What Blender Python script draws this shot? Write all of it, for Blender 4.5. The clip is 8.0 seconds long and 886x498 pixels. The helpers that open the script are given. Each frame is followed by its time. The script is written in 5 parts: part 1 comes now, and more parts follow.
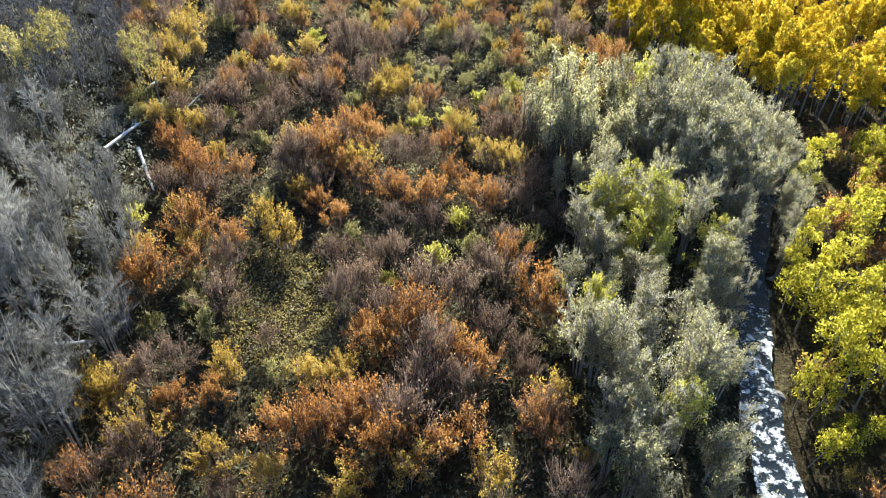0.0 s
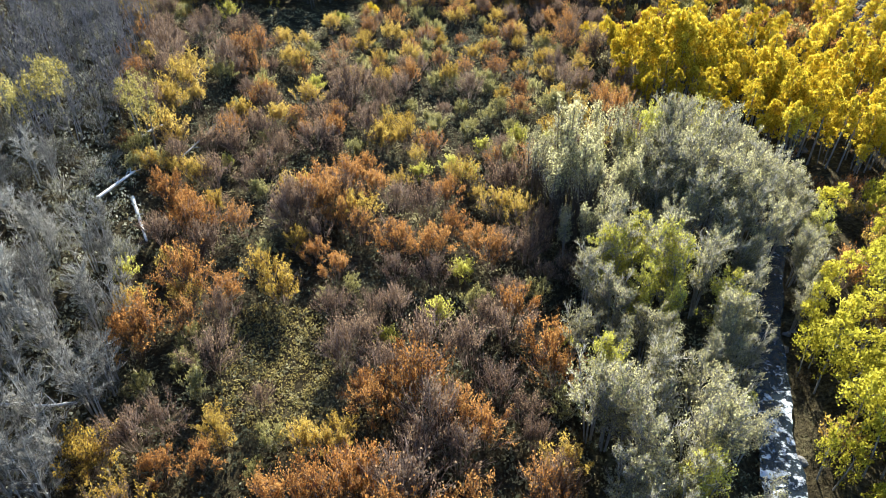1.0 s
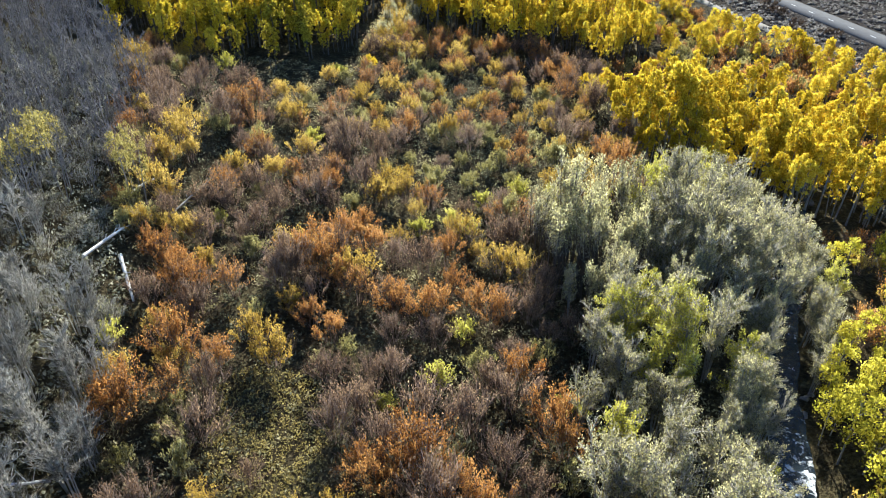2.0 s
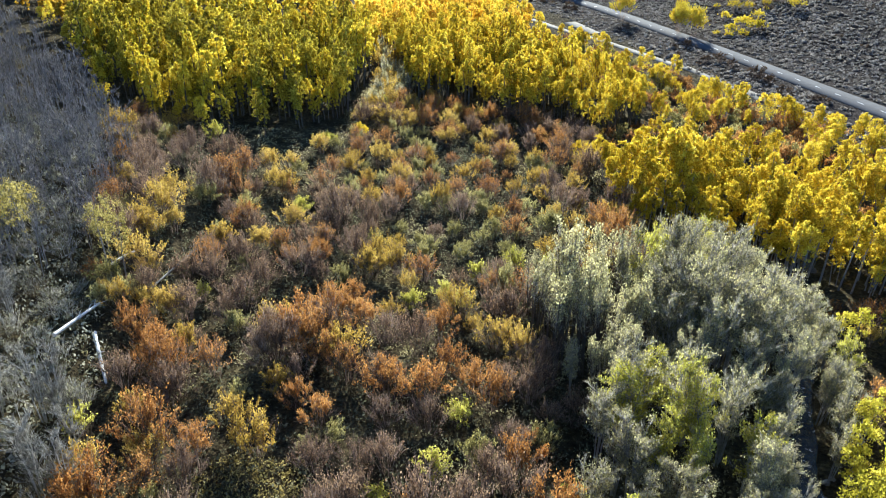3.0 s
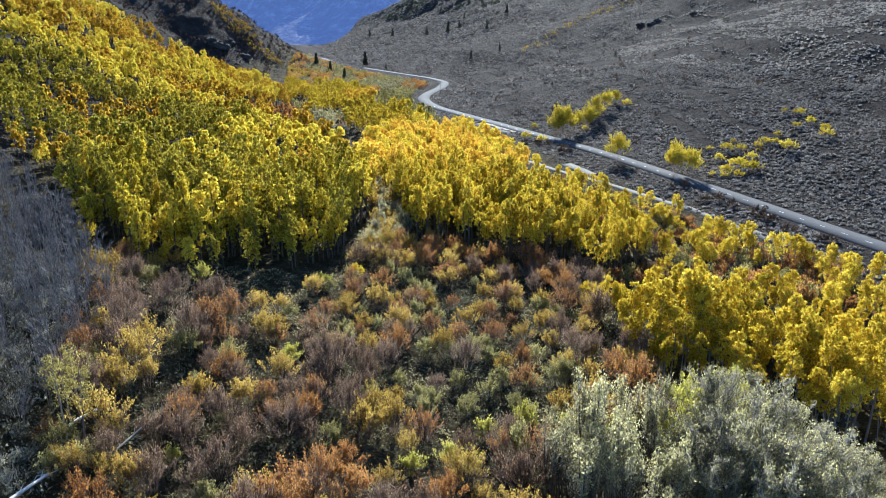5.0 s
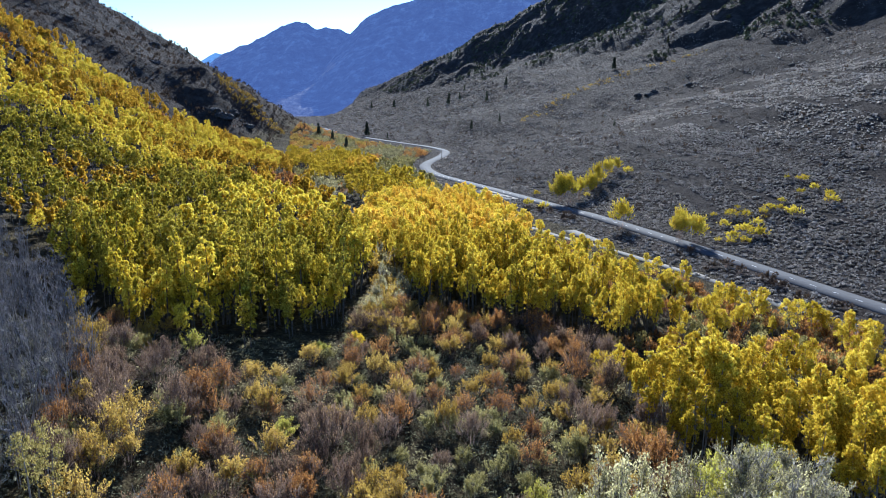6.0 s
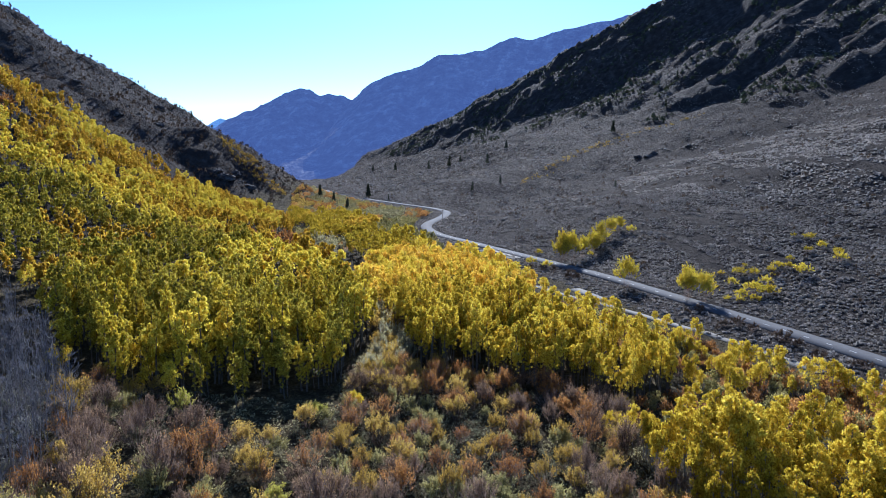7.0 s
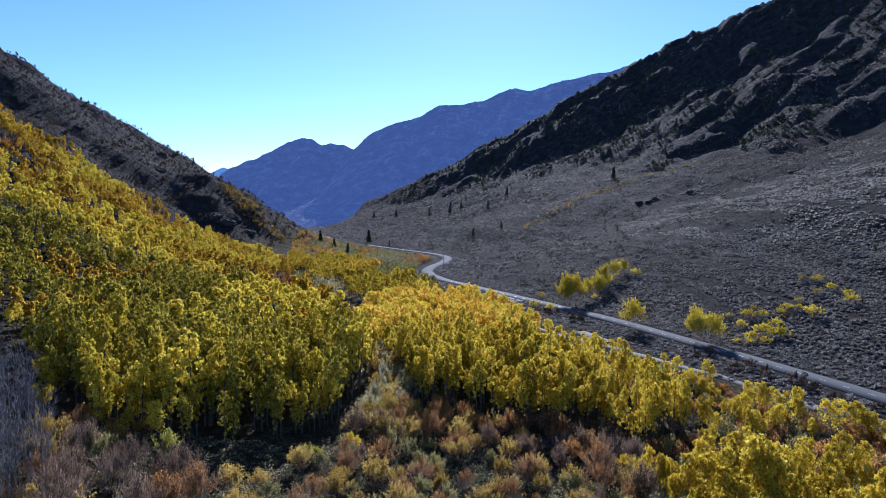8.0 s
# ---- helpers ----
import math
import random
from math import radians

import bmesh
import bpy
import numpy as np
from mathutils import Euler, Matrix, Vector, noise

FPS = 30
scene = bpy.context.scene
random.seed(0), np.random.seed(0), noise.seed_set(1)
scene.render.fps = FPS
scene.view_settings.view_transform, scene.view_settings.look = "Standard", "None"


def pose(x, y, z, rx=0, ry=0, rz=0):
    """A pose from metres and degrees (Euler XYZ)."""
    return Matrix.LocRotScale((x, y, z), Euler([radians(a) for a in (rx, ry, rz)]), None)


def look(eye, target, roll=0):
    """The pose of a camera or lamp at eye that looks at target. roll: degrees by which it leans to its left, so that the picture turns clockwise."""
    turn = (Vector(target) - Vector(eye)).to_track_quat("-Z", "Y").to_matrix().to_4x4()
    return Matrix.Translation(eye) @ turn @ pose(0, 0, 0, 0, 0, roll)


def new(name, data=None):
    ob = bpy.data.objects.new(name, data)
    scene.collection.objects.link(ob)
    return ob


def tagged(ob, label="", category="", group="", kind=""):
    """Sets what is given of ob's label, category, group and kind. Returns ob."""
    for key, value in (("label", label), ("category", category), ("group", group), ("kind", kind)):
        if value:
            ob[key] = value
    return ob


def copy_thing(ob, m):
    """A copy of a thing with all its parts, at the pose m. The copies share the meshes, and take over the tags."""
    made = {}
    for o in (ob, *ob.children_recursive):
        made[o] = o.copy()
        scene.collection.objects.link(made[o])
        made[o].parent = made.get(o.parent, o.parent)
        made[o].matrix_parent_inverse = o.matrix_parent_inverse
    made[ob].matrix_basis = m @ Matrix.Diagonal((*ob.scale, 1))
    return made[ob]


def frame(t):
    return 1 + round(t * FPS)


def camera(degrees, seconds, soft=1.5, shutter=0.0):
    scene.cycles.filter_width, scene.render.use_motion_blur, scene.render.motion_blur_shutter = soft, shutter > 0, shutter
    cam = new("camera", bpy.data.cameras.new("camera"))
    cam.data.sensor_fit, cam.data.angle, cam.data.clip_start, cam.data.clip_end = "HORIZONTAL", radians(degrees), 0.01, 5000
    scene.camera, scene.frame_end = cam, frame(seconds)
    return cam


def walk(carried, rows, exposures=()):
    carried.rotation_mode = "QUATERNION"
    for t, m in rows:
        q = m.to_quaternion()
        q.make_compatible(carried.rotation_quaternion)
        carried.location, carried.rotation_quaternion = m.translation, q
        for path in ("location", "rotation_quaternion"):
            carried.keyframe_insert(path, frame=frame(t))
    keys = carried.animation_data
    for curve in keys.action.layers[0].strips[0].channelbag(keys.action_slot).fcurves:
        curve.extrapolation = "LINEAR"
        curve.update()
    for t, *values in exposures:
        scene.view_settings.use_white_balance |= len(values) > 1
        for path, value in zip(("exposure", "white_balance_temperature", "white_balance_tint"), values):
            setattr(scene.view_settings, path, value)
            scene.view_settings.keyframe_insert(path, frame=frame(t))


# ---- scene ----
cam = camera(62.72, 8.0, 0.5)
PATH = [
    (0, (1.356, -12.482, 60.385), (0.519, 25.030, 27.337), -0.27),
    (0.5, (1.191, -10.968, 59.940), (0.324, 27.345, 27.826), -0.23),
    (1, (0.968, -9.369, 59.534), (0.117, 29.929, 28.632), -0.13),
    (2.5, (0.411, -3.976, 58.207), (-0.066, 38.269, 31.466), 0.00),
    (3, (0.202, -2.013, 57.569), (0.113, 41.473, 32.893), 0.06),
    (3.5, (0.000, 0.000, 57.000), (0.255, 44.620, 34.438), 0.09),
    (4, (-0.317, 2.058, 56.366), (-0.007, 47.694, 35.938), 0.11),
    (4.5, (-0.575, 4.196, 55.678), (-0.296, 50.735, 37.402), 0.09),
    (6, (-1.380, 11.181, 53.185), (-1.144, 59.821, 41.607), 0.01),
    (6.5, (-1.645, 13.722, 51.931), (-1.423, 62.835, 42.558), 0.01),
    (7, (-1.865, 16.264, 50.454), (-1.664, 65.722, 43.114), -0.00),
    (7.5, (-2.026, 18.752, 48.907), (-1.840, 68.458, 43.494), 0.01),
    (8, (-2.182, 21.219, 47.200), (-2.018, 71.056, 43.176), -0.01),
]
EXPOSURES = [(0, 1.68, 6000, 4), (1, 1.66, 6000, 4), (2.5, 1.58, 5900, 3), (3.5, 1.5, 5680, 2), (4.5, 1.36, 5560, 3), (6, 1.02, 5280, 9), (7, 0.8, 5220, 13), (8, 0.48, 5090, 16)]
walk(cam, [(t, look(eye, target, roll)) for t, eye, target, roll in PATH], EXPOSURES)

# ---- daylight: a low clear sun up the valley, facing the camera ----
SUN_EL, SUN_AZ = 25.0, 4.0
world = bpy.data.worlds.new("sky")
scene.world = world
world.use_nodes = True
wn = world.node_tree
wn.nodes.clear()
sky = wn.nodes.new("ShaderNodeTexSky")
sky.sky_type, sky.sun_disc = "NISHITA", False
sky.sun_elevation, sky.sun_rotation = radians(SUN_EL), radians(SUN_AZ)
sky.altitude, sky.air_density, sky.dust_density, sky.ozone_density = 2200, 1.0, 0.4, 4.5
back = wn.nodes.new("ShaderNodeBackground")
back.inputs["Strength"].default_value = 0.105
out = wn.nodes.new("ShaderNodeOutputWorld")
wn.links.new(sky.outputs[0], back.inputs["Color"])
wn.links.new(back.outputs[0], out.inputs["Surface"])
sun = new("sun", bpy.data.lights.new("sun", "SUN"))
sun.data.energy, sun.data.angle, sun.data.color = 4.9, radians(0.5), (1.0, 0.93, 0.82)
toward = Vector((math.sin(radians(SUN_AZ)) * math.cos(radians(SUN_EL)), math.cos(radians(SUN_AZ)) * math.cos(radians(SUN_EL)), math.sin(radians(SUN_EL))))
sun.matrix_world = look(toward * 300, (0, 0, 0))

rng = np.random.default_rng(7)


# ---- materials ----
def mat(name):
    m = bpy.data.materials.new(name)
    m.use_nodes = True
    m.node_tree.nodes.clear()
    o = m.node_tree.nodes.new("ShaderNodeOutputMaterial")
    return m, m.node_tree.nodes, m.node_tree.links, o


def node(nodes, kind, **values):
    n = nodes.new(kind)
    for k, v in values.items():
        n.inputs[k.replace("_", " ")].default_value = v
    return n


def ramp(nodes, links, fac, stops):
    r = nodes.new("ShaderNodeValToRGB")
    els = r.color_ramp.elements
    while len(els) < len(stops):
        els.new(0.5)
    for e, (p, c) in zip(els, stops):
        e.position, e.color = p, (*c, 1)
    links.new(fac, r.inputs["Fac"])
    return r


def noise_at(nodes, links, coord, scale, detail=4.0, rough=0.6):
    n = node(nodes, "ShaderNodeTexNoise", Scale=scale, Detail=detail, Roughness=rough)
    links.new(coord, n.inputs["Vector"])
    return n


def foliage(name, dark, mid, light, glow=0.5, gloss=0.6):
    """Thin leaves that let light through: colour varies from plant to plant and from leaf to leaf."""
    m, nodes, links, o = mat(name)
    info = nodes.new("ShaderNodeObjectInfo")
    geo = nodes.new("ShaderNodeNewGeometry")
    mixed = node(nodes, "ShaderNodeMath")
    mixed.operation = "MULTIPLY_ADD"
    mixed.inputs[1].default_value = 0.62
    links.new(geo.outputs["Random Per Island"], mixed.inputs[0])
    half = node(nodes, "ShaderNodeMath")
    half.operation = "MULTIPLY"
    half.inputs[1].default_value = 0.38
    links.new(info.outputs["Random"], half.inputs[0])
    links.new(half.outputs[0], mixed.inputs[2])
    r = ramp(nodes, links, mixed.outputs[0], ((0.08, dark), (0.5, mid), (0.95, light)))
    p = node(nodes, "ShaderNodeBsdfPrincipled", Roughness=gloss)
    p.inputs["Specular IOR Level"].default_value = 0.12
    t = nodes.new("ShaderNodeBsdfTranslucent")
    links.new(r.outputs[0], p.inputs["Base Color"])
    links.new(r.outputs[0], t.inputs["Color"])
    mix = node(nodes, "ShaderNodeMixShader", Fac=glow)
    links.new(p.outputs[0], mix.inputs[1])
    links.new(t.outputs[0], mix.inputs[2])
    links.new(mix.outputs[0], o.inputs["Surface"])
    return m


def rough_surface(name, stops, scale, detail=6.0, rough=0.9, bump=0.4):
    """A matt surface whose colour varies at two scales, with fine relief."""
    m, nodes, links, o = mat(name)
    co = nodes.new("ShaderNodeNewGeometry").outputs["Position"]
    a = noise_at(nodes, links, co, scale, detail)
    b = noise_at(nodes, links, co, scale * 7.3, 3.0)
    add = node(nodes, "ShaderNodeMath")
    add.operation = "MULTIPLY_ADD"
    add.inputs[1].default_value = 0.45
    links.new(b.outputs[0], add.inputs[0])
    scaled = node(nodes, "ShaderNodeMath")
    scaled.operation = "MULTIPLY"
    scaled.inputs[1].default_value = 0.55
    links.new(a.outputs[0], scaled.inputs[0])
    links.new(scaled.outputs[0], add.inputs[2])
    r = ramp(nodes, links, add.outputs[0], stops)
    p = node(nodes, "ShaderNodeBsdfPrincipled", Roughness=rough)
    p.inputs["Specular IOR Level"].default_value = 0.2
    links.new(r.outputs[0], p.inputs["Base Color"])
    bp = node(nodes, "ShaderNodeBump", Strength=bump, Distance=0.3)
    links.new(b.outputs[0], bp.inputs["Height"])
    links.new(bp.outputs[0], p.inputs["Normal"])
    links.new(p.outputs[0], o.inputs["Surface"])
    return m


ASPEN_LEAF = foliage("aspen_leaf_gold", (0.30, 0.21, 0.02), (0.77, 0.58, 0.04), (0.95, 0.82, 0.13), 0.46)
ASPEN_GREEN = foliage("aspen_leaf_lime", (0.19, 0.15, 0.018), (0.76, 0.59, 0.04), (0.97, 0.84, 0.13), 0.45)
ASPEN_ORANGE = foliage("aspen_leaf_orange", (0.28, 0.17, 0.016), (0.80, 0.53, 0.045), (0.95, 0.73, 0.12), 0.54)
LIME_LEAF = foliage("cottonwood_leaf", (0.18, 0.165, 0.02), (0.54, 0.48, 0.05), (0.86, 0.76, 0.13), 0.55)
GREY_TWIG = foliage("grey_twig", (0.11, 0.10, 0.085), (0.34, 0.315, 0.27), (0.72, 0.67, 0.56), 0.45)
GREY_LEAF = foliage("grey_green_leaf", (0.12, 0.11, 0.065), (0.42, 0.385, 0.2), (0.85, 0.78, 0.40), 0.58, 0.7)
BARE_TWIG = foliage("bare_twig", (0.06, 0.056, 0.048), (0.26, 0.243, 0.21), (0.8, 0.76, 0.66), 0.2)
DARK_BARE_TWIG = foliage("dark_bare_twig", (0.03, 0.028, 0.03), (0.1, 0.093, 0.1), (0.38, 0.36, 0.37), 0.15)
RUSSET = foliage("russet_leaf", (0.17, 0.072, 0.026), (0.43, 0.205, 0.058), (0.70, 0.41, 0.14), 0.58)
AMBER = foliage("amber_leaf", (0.24, 0.155, 0.03), (0.54, 0.37, 0.07), (0.76, 0.58, 0.17), 0.58)
PLUM = foliage("brown_twig", (0.06, 0.041, 0.033), (0.17, 0.12, 0.095), (0.46, 0.35, 0.28), 0.3)
PLUM_LEAF = foliage("red_brown_leaf", (0.10, 0.065, 0.042), (0.27, 0.175, 0.105), (0.52, 0.37, 0.23), 0.5)
OLIVE = foliage("olive_leaf", (0.15, 0.13, 0.04), (0.38, 0.335, 0.12), (0.66, 0.60, 0.27), 0.52)
LIME_SHRUB = foliage("lime_yellow_leaf", (0.25, 0.24, 0.04), (0.55, 0.51, 0.09), (0.80, 0.75, 0.22), 0.58)
ASPEN_DEEP = foliage("aspen_leaf_deep", (0.13, 0.105, 0.016), (0.50, 0.405, 0.035), (0.84, 0.71, 0.11), 0.38)
HERB = foliage("pale_herb", (0.06, 0.06, 0.035), (0.19, 0.185, 0.11), (0.5, 0.47, 0.3), 0.4, 0.8)
BANK_HERB = foliage("grey_green_herb", (0.09, 0.09, 0.065), (0.27, 0.265, 0.19), (0.58, 0.56, 0.42), 0.4, 0.8)
BRUSH_BROWN = foliage("brown_brush", (0.06, 0.042, 0.03), (0.12, 0.085, 0.06), (0.2, 0.15, 0.1), 0.25, 0.9)
PALE_LEAF = foliage("pale_yellow_leaf", (0.2, 0.165, 0.05), (0.5, 0.42, 0.13), (0.74, 0.64, 0.25), 0.45)
STRAW = foliage("dry_grass", (0.18, 0.155, 0.075), (0.40, 0.355, 0.18), (0.64, 0.58, 0.33), 0.4)
MEADOW = foliage("golden_grass", (0.22, 0.17, 0.06), (0.44, 0.36, 0.125), (0.66, 0.56, 0.24), 0.45)
SAGE = foliage("sagebrush", (0.095, 0.085, 0.075), (0.235, 0.212, 0.19), (0.5, 0.46, 0.41), 0.4, 0.9)
NEEDLE = foliage("pine_needle", (0.035, 0.042, 0.026), (0.065, 0.076, 0.045), (0.115, 0.125, 0.075), 0.2, 0.8)
BARK_PALE = rough_surface("pale_bark", ((0.3, (0.13, 0.115, 0.09)), (0.55, (0.34, 0.31, 0.26)), (0.75, (0.52, 0.5, 0.44))), 2.5)
BARK_DARK = rough_surface("brown_bark", ((0.3, (0.05, 0.04, 0.03)), (0.6, (0.13, 0.105, 0.08)), (0.8, (0.22, 0.18, 0.14))), 3.0)
BARK_ASPEN = rough_surface("aspen_bark", ((0.3, (0.06, 0.05, 0.038)), (0.55, (0.15, 0.13, 0.10)), (0.78, (0.31, 0.285, 0.24))), 2.5)
BARK_GREY = rough_surface("grey_bark", ((0.3, (0.13, 0.12, 0.11)), (0.55, (0.28, 0.27, 0.25)), (0.8, (0.46, 0.45, 0.43))), 2.0)
BARE_BARK = rough_surface("pale_grey_bark", ((0.3, (0.22, 0.205, 0.18)), (0.5, (0.46, 0.44, 0.4)), (0.75, (0.66, 0.64, 0.6))), 2.0)
LOG_WHITE = rough_surface("bleached_log", ((0.3, (0.30, 0.28, 0.25)), (0.5, (0.68, 0.66, 0.62)), (0.7, (0.82, 0.81, 0.78))), 1.2, bump=0.3)
ASPHALT = rough_surface("worn_asphalt", ((0.3, (0.06, 0.06, 0.064)), (0.55, (0.088, 0.088, 0.093)), (0.8, (0.125, 0.125, 0.13))), 0.35, rough=0.93, bump=0.1)
PAINT = rough_surface("road_paint", ((0.3, (0.6, 0.6, 0.58)), (0.7, (0.8, 0.8, 0.78))), 1.5, rough=0.6, bump=0.05)
DIRT = rough_surface("pale_dirt", ((0.3, (0.15, 0.135, 0.11)), (0.6, (0.24, 0.22, 0.185)), (0.8, (0.33, 0.31, 0.27))), 0.6)
STONE = rough_surface("granite", ((0.3, (0.10, 0.095, 0.09)), (0.55, (0.22, 0.21, 0.2)), (0.8, (0.36, 0.35, 0.33))), 0.7, bump=0.6)
DARK_STONE = rough_surface("dark_granite", ((0.3, (0.03, 0.028, 0.027)), (0.55, (0.075, 0.07, 0.066)), (0.8, (0.16, 0.15, 0.14))), 0.35, bump=0.9)
POLE_WOOD = rough_surface("weathered_pole", ((0.3, (0.07, 0.055, 0.045)), (0.7, (0.16, 0.13, 0.1))), 4.0)


def ground_material():
    """Leaf litter and dry grass on the flat; grey scrub soil and rock on the slopes, told apart by a mask on the mesh."""
    m, nodes, links, o = mat("valley_ground")
    co = nodes.new("ShaderNodeNewGeometry").outputs["Position"]
    big, fine = noise_at(nodes, links, co, 0.16, 5.0, 0.65), noise_at(nodes, links, co, 2.2, 4.0, 0.7)
    mixn = node(nodes, "ShaderNodeMath")
    mixn.operation = "MULTIPLY_ADD"
    mixn.inputs[1].default_value = 0.5
    links.new(fine.outputs[0], mixn.inputs[0])
    hb = node(nodes, "ShaderNodeMath")
    hb.operation = "MULTIPLY"
    hb.inputs[1].default_value = 0.5
    links.new(big.outputs[0], hb.inputs[0])
    links.new(hb.outputs[0], mixn.inputs[2])
    flat = ramp(nodes, links, mixn.outputs[0], ((0.36, (0.032, 0.024, 0.015)), (0.5, (0.085, 0.067, 0.036)), (0.64, (0.21, 0.175, 0.09)), (0.78, (0.33, 0.29, 0.16))))
    # the slopes: soil with scrub dots at two sizes
    v = node(nodes, "ShaderNodeTexVoronoi", Scale=0.55)
    links.new(co, v.inputs["Vector"])
    dots = ramp(nodes, links, v.outputs["Distance"], ((0.15, (0.0, 0.0, 0.0)), (0.6, (1, 1, 1))))
    soil = ramp(nodes, links, mixn.outputs[0], ((0.35, (0.032, 0.026, 0.022)), (0.5, (0.068, 0.056, 0.049)), (0.7, (0.125, 0.105, 0.092))))
    scrub = ramp(nodes, links, fine.outputs[0], ((0.35, (0.034, 0.028, 0.025)), (0.6, (0.08, 0.066, 0.058)), (0.8, (0.13, 0.11, 0.096))))
    hill = nodes.new("ShaderNodeMix")
    hill.data_type = "RGBA"
    links.new(dots.outputs[0], hill.inputs["Factor"])
    links.new(scrub.outputs[0], hill.inputs["A"])
    links.new(soil.outputs[0], hill.inputs["B"])
    mask = nodes.new("ShaderNodeAttribute")
    mask.attribute_name = "slope_cover"
    both = nodes.new("ShaderNodeMix")
    both.data_type = "RGBA"
    links.new(mask.outputs["Fac"], both.inputs["Factor"])
    links.new(flat.outputs[0], both.inputs["A"])
    links.new(hill.outputs["Result"], both.inputs["B"])
    rock = nodes.new("ShaderNodeAttribute")
    rock.attribute_name = "rock_cover"
    rockn = noise_at(nodes, links, co, 0.09, 8.0, 0.7)
    rockc = ramp(nodes, links, rockn.outputs[0], ((0.3, (0.026, 0.023, 0.022)), (0.5, (0.065, 0.058, 0.055)), (0.7, (0.16, 0.148, 0.14))))
    last = nodes.new("ShaderNodeMix")
    last.data_type = "RGBA"
    links.new(rock.outputs["Fac"], last.inputs["Factor"])
    links.new(both.outputs["Result"], last.inputs["A"])
    links.new(rockc.outputs[0], last.inputs["B"])
    p = node(nodes, "ShaderNodeBsdfPrincipled", Roughness=0.95)
    p.inputs["Specular IOR Level"].default_value = 0.04
    links.new(last.outputs["Result"], p.inputs["Base Color"])
    bp = node(nodes, "ShaderNodeBump", Strength=0.9, Distance=0.8)
    inv = node(nodes, "ShaderNodeMath")
    inv.operation = "SUBTRACT"
    links.new(fine.outputs[0], inv.inputs[0])
    links.new(v.outputs["Distance"], inv.inputs[1])
    links.new(inv.outputs[0], bp.inputs["Height"])
    bp2 = node(nodes, "ShaderNodeBump", Strength=0.9, Distance=14.0)
    links.new(rockn.outputs[0], bp2.inputs["Height"])
    links.new(bp2.outputs[0], bp.inputs["Normal"])
    links.new(bp.outputs[0], p.inputs["Normal"])
    links.new(p.outputs[0], o.inputs["Surface"])
    return m


def water_material():
    m, nodes, links, o = mat("rapid_water")
    co = nodes.new("ShaderNodeNewGeometry").outputs["Position"]
    n = noise_at(nodes, links, co, 1.1, 6.0, 0.7)
    reach = node(nodes, "ShaderNodeMapRange", From_Min=38.0, From_Max=48.0, To_Min=0.0, To_Max=-0.10)
    split = nodes.new("ShaderNodeSeparateXYZ")
    links.new(co, split.inputs[0])
    links.new(split.outputs["Y"], reach.inputs["Value"])
    rough_water = node(nodes, "ShaderNodeMath")
    rough_water.operation = "ADD"
    links.new(n.outputs[0], rough_water.inputs[0])
    links.new(reach.outputs[0], rough_water.inputs[1])
    foam = ramp(nodes, links, rough_water.outputs[0], ((0.5, (0.0, 0.0, 0.0)), (0.6, (1, 1, 1))))
    base = ramp(nodes, links, rough_water.outputs[0], ((0.5, (0.02, 0.028, 0.034)), (0.6, (0.75, 0.78, 0.82))))
    p = node(nodes, "ShaderNodeBsdfPrincipled", Roughness=0.15)
    links.new(base.outputs[0], p.inputs["Base Color"])
    links.new(foam.outputs[0], p.inputs["Roughness"])
    bp = node(nodes, "ShaderNodeBump", Strength=0.9, Distance=0.35)
    links.new(n.outputs[0], bp.inputs["Height"])
    links.new(bp.outputs[0], p.inputs["Normal"])
    links.new(p.outputs[0], o.inputs["Surface"])
    return m


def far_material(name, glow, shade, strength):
    """Distant backdrop range: a faint blue glow painted in for kilometres of hazy air."""
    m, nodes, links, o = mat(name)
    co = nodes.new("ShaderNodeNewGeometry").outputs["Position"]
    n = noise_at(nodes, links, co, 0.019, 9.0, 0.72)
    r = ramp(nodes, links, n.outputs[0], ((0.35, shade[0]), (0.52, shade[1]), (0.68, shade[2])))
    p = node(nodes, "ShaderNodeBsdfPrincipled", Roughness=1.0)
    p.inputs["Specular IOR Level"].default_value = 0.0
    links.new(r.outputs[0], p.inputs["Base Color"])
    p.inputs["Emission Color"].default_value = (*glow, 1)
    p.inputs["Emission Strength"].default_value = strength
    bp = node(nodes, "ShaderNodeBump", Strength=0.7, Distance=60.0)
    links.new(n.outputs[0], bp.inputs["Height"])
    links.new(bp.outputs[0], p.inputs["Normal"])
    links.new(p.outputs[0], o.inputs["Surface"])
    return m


# ---- mesh helpers ----
def mesh_of(name, verts, faces, material, smooth=False):
    """A mesh from arrays: verts (n, 3); faces (m, 4) or (m, 3)."""
    verts, faces = np.asarray(verts, np.float32), np.asarray(faces, np.int32)
    me = bpy.data.meshes.new(name)
    k = faces.shape[1]
    me.vertices.add(len(verts))
    me.vertices.foreach_set("co", verts.ravel())
    me.loops.add(faces.size)
    me.loops.foreach_set("vertex_index", faces.ravel())
    me.polygons.add(len(faces))
    me.polygons.foreach_set("loop_start", np.arange(0, faces.size, k, dtype=np.int32))
    me.polygons.foreach_set("loop_total", np.full(len(faces), k, np.int32))
    if smooth:
        me.polygons.foreach_set("use_smooth", np.ones(len(faces), bool))
    me.update(calc_edges=True)
    me.materials.append(material)
    return me


def part(name, me, parent, label=""):
    ob = new(name, me)
    ob.parent = parent
    return tagged(ob, label)


def unit(v):
    return v / np.maximum(np.linalg.norm(v, axis=-1, keepdims=True), 1e-6)


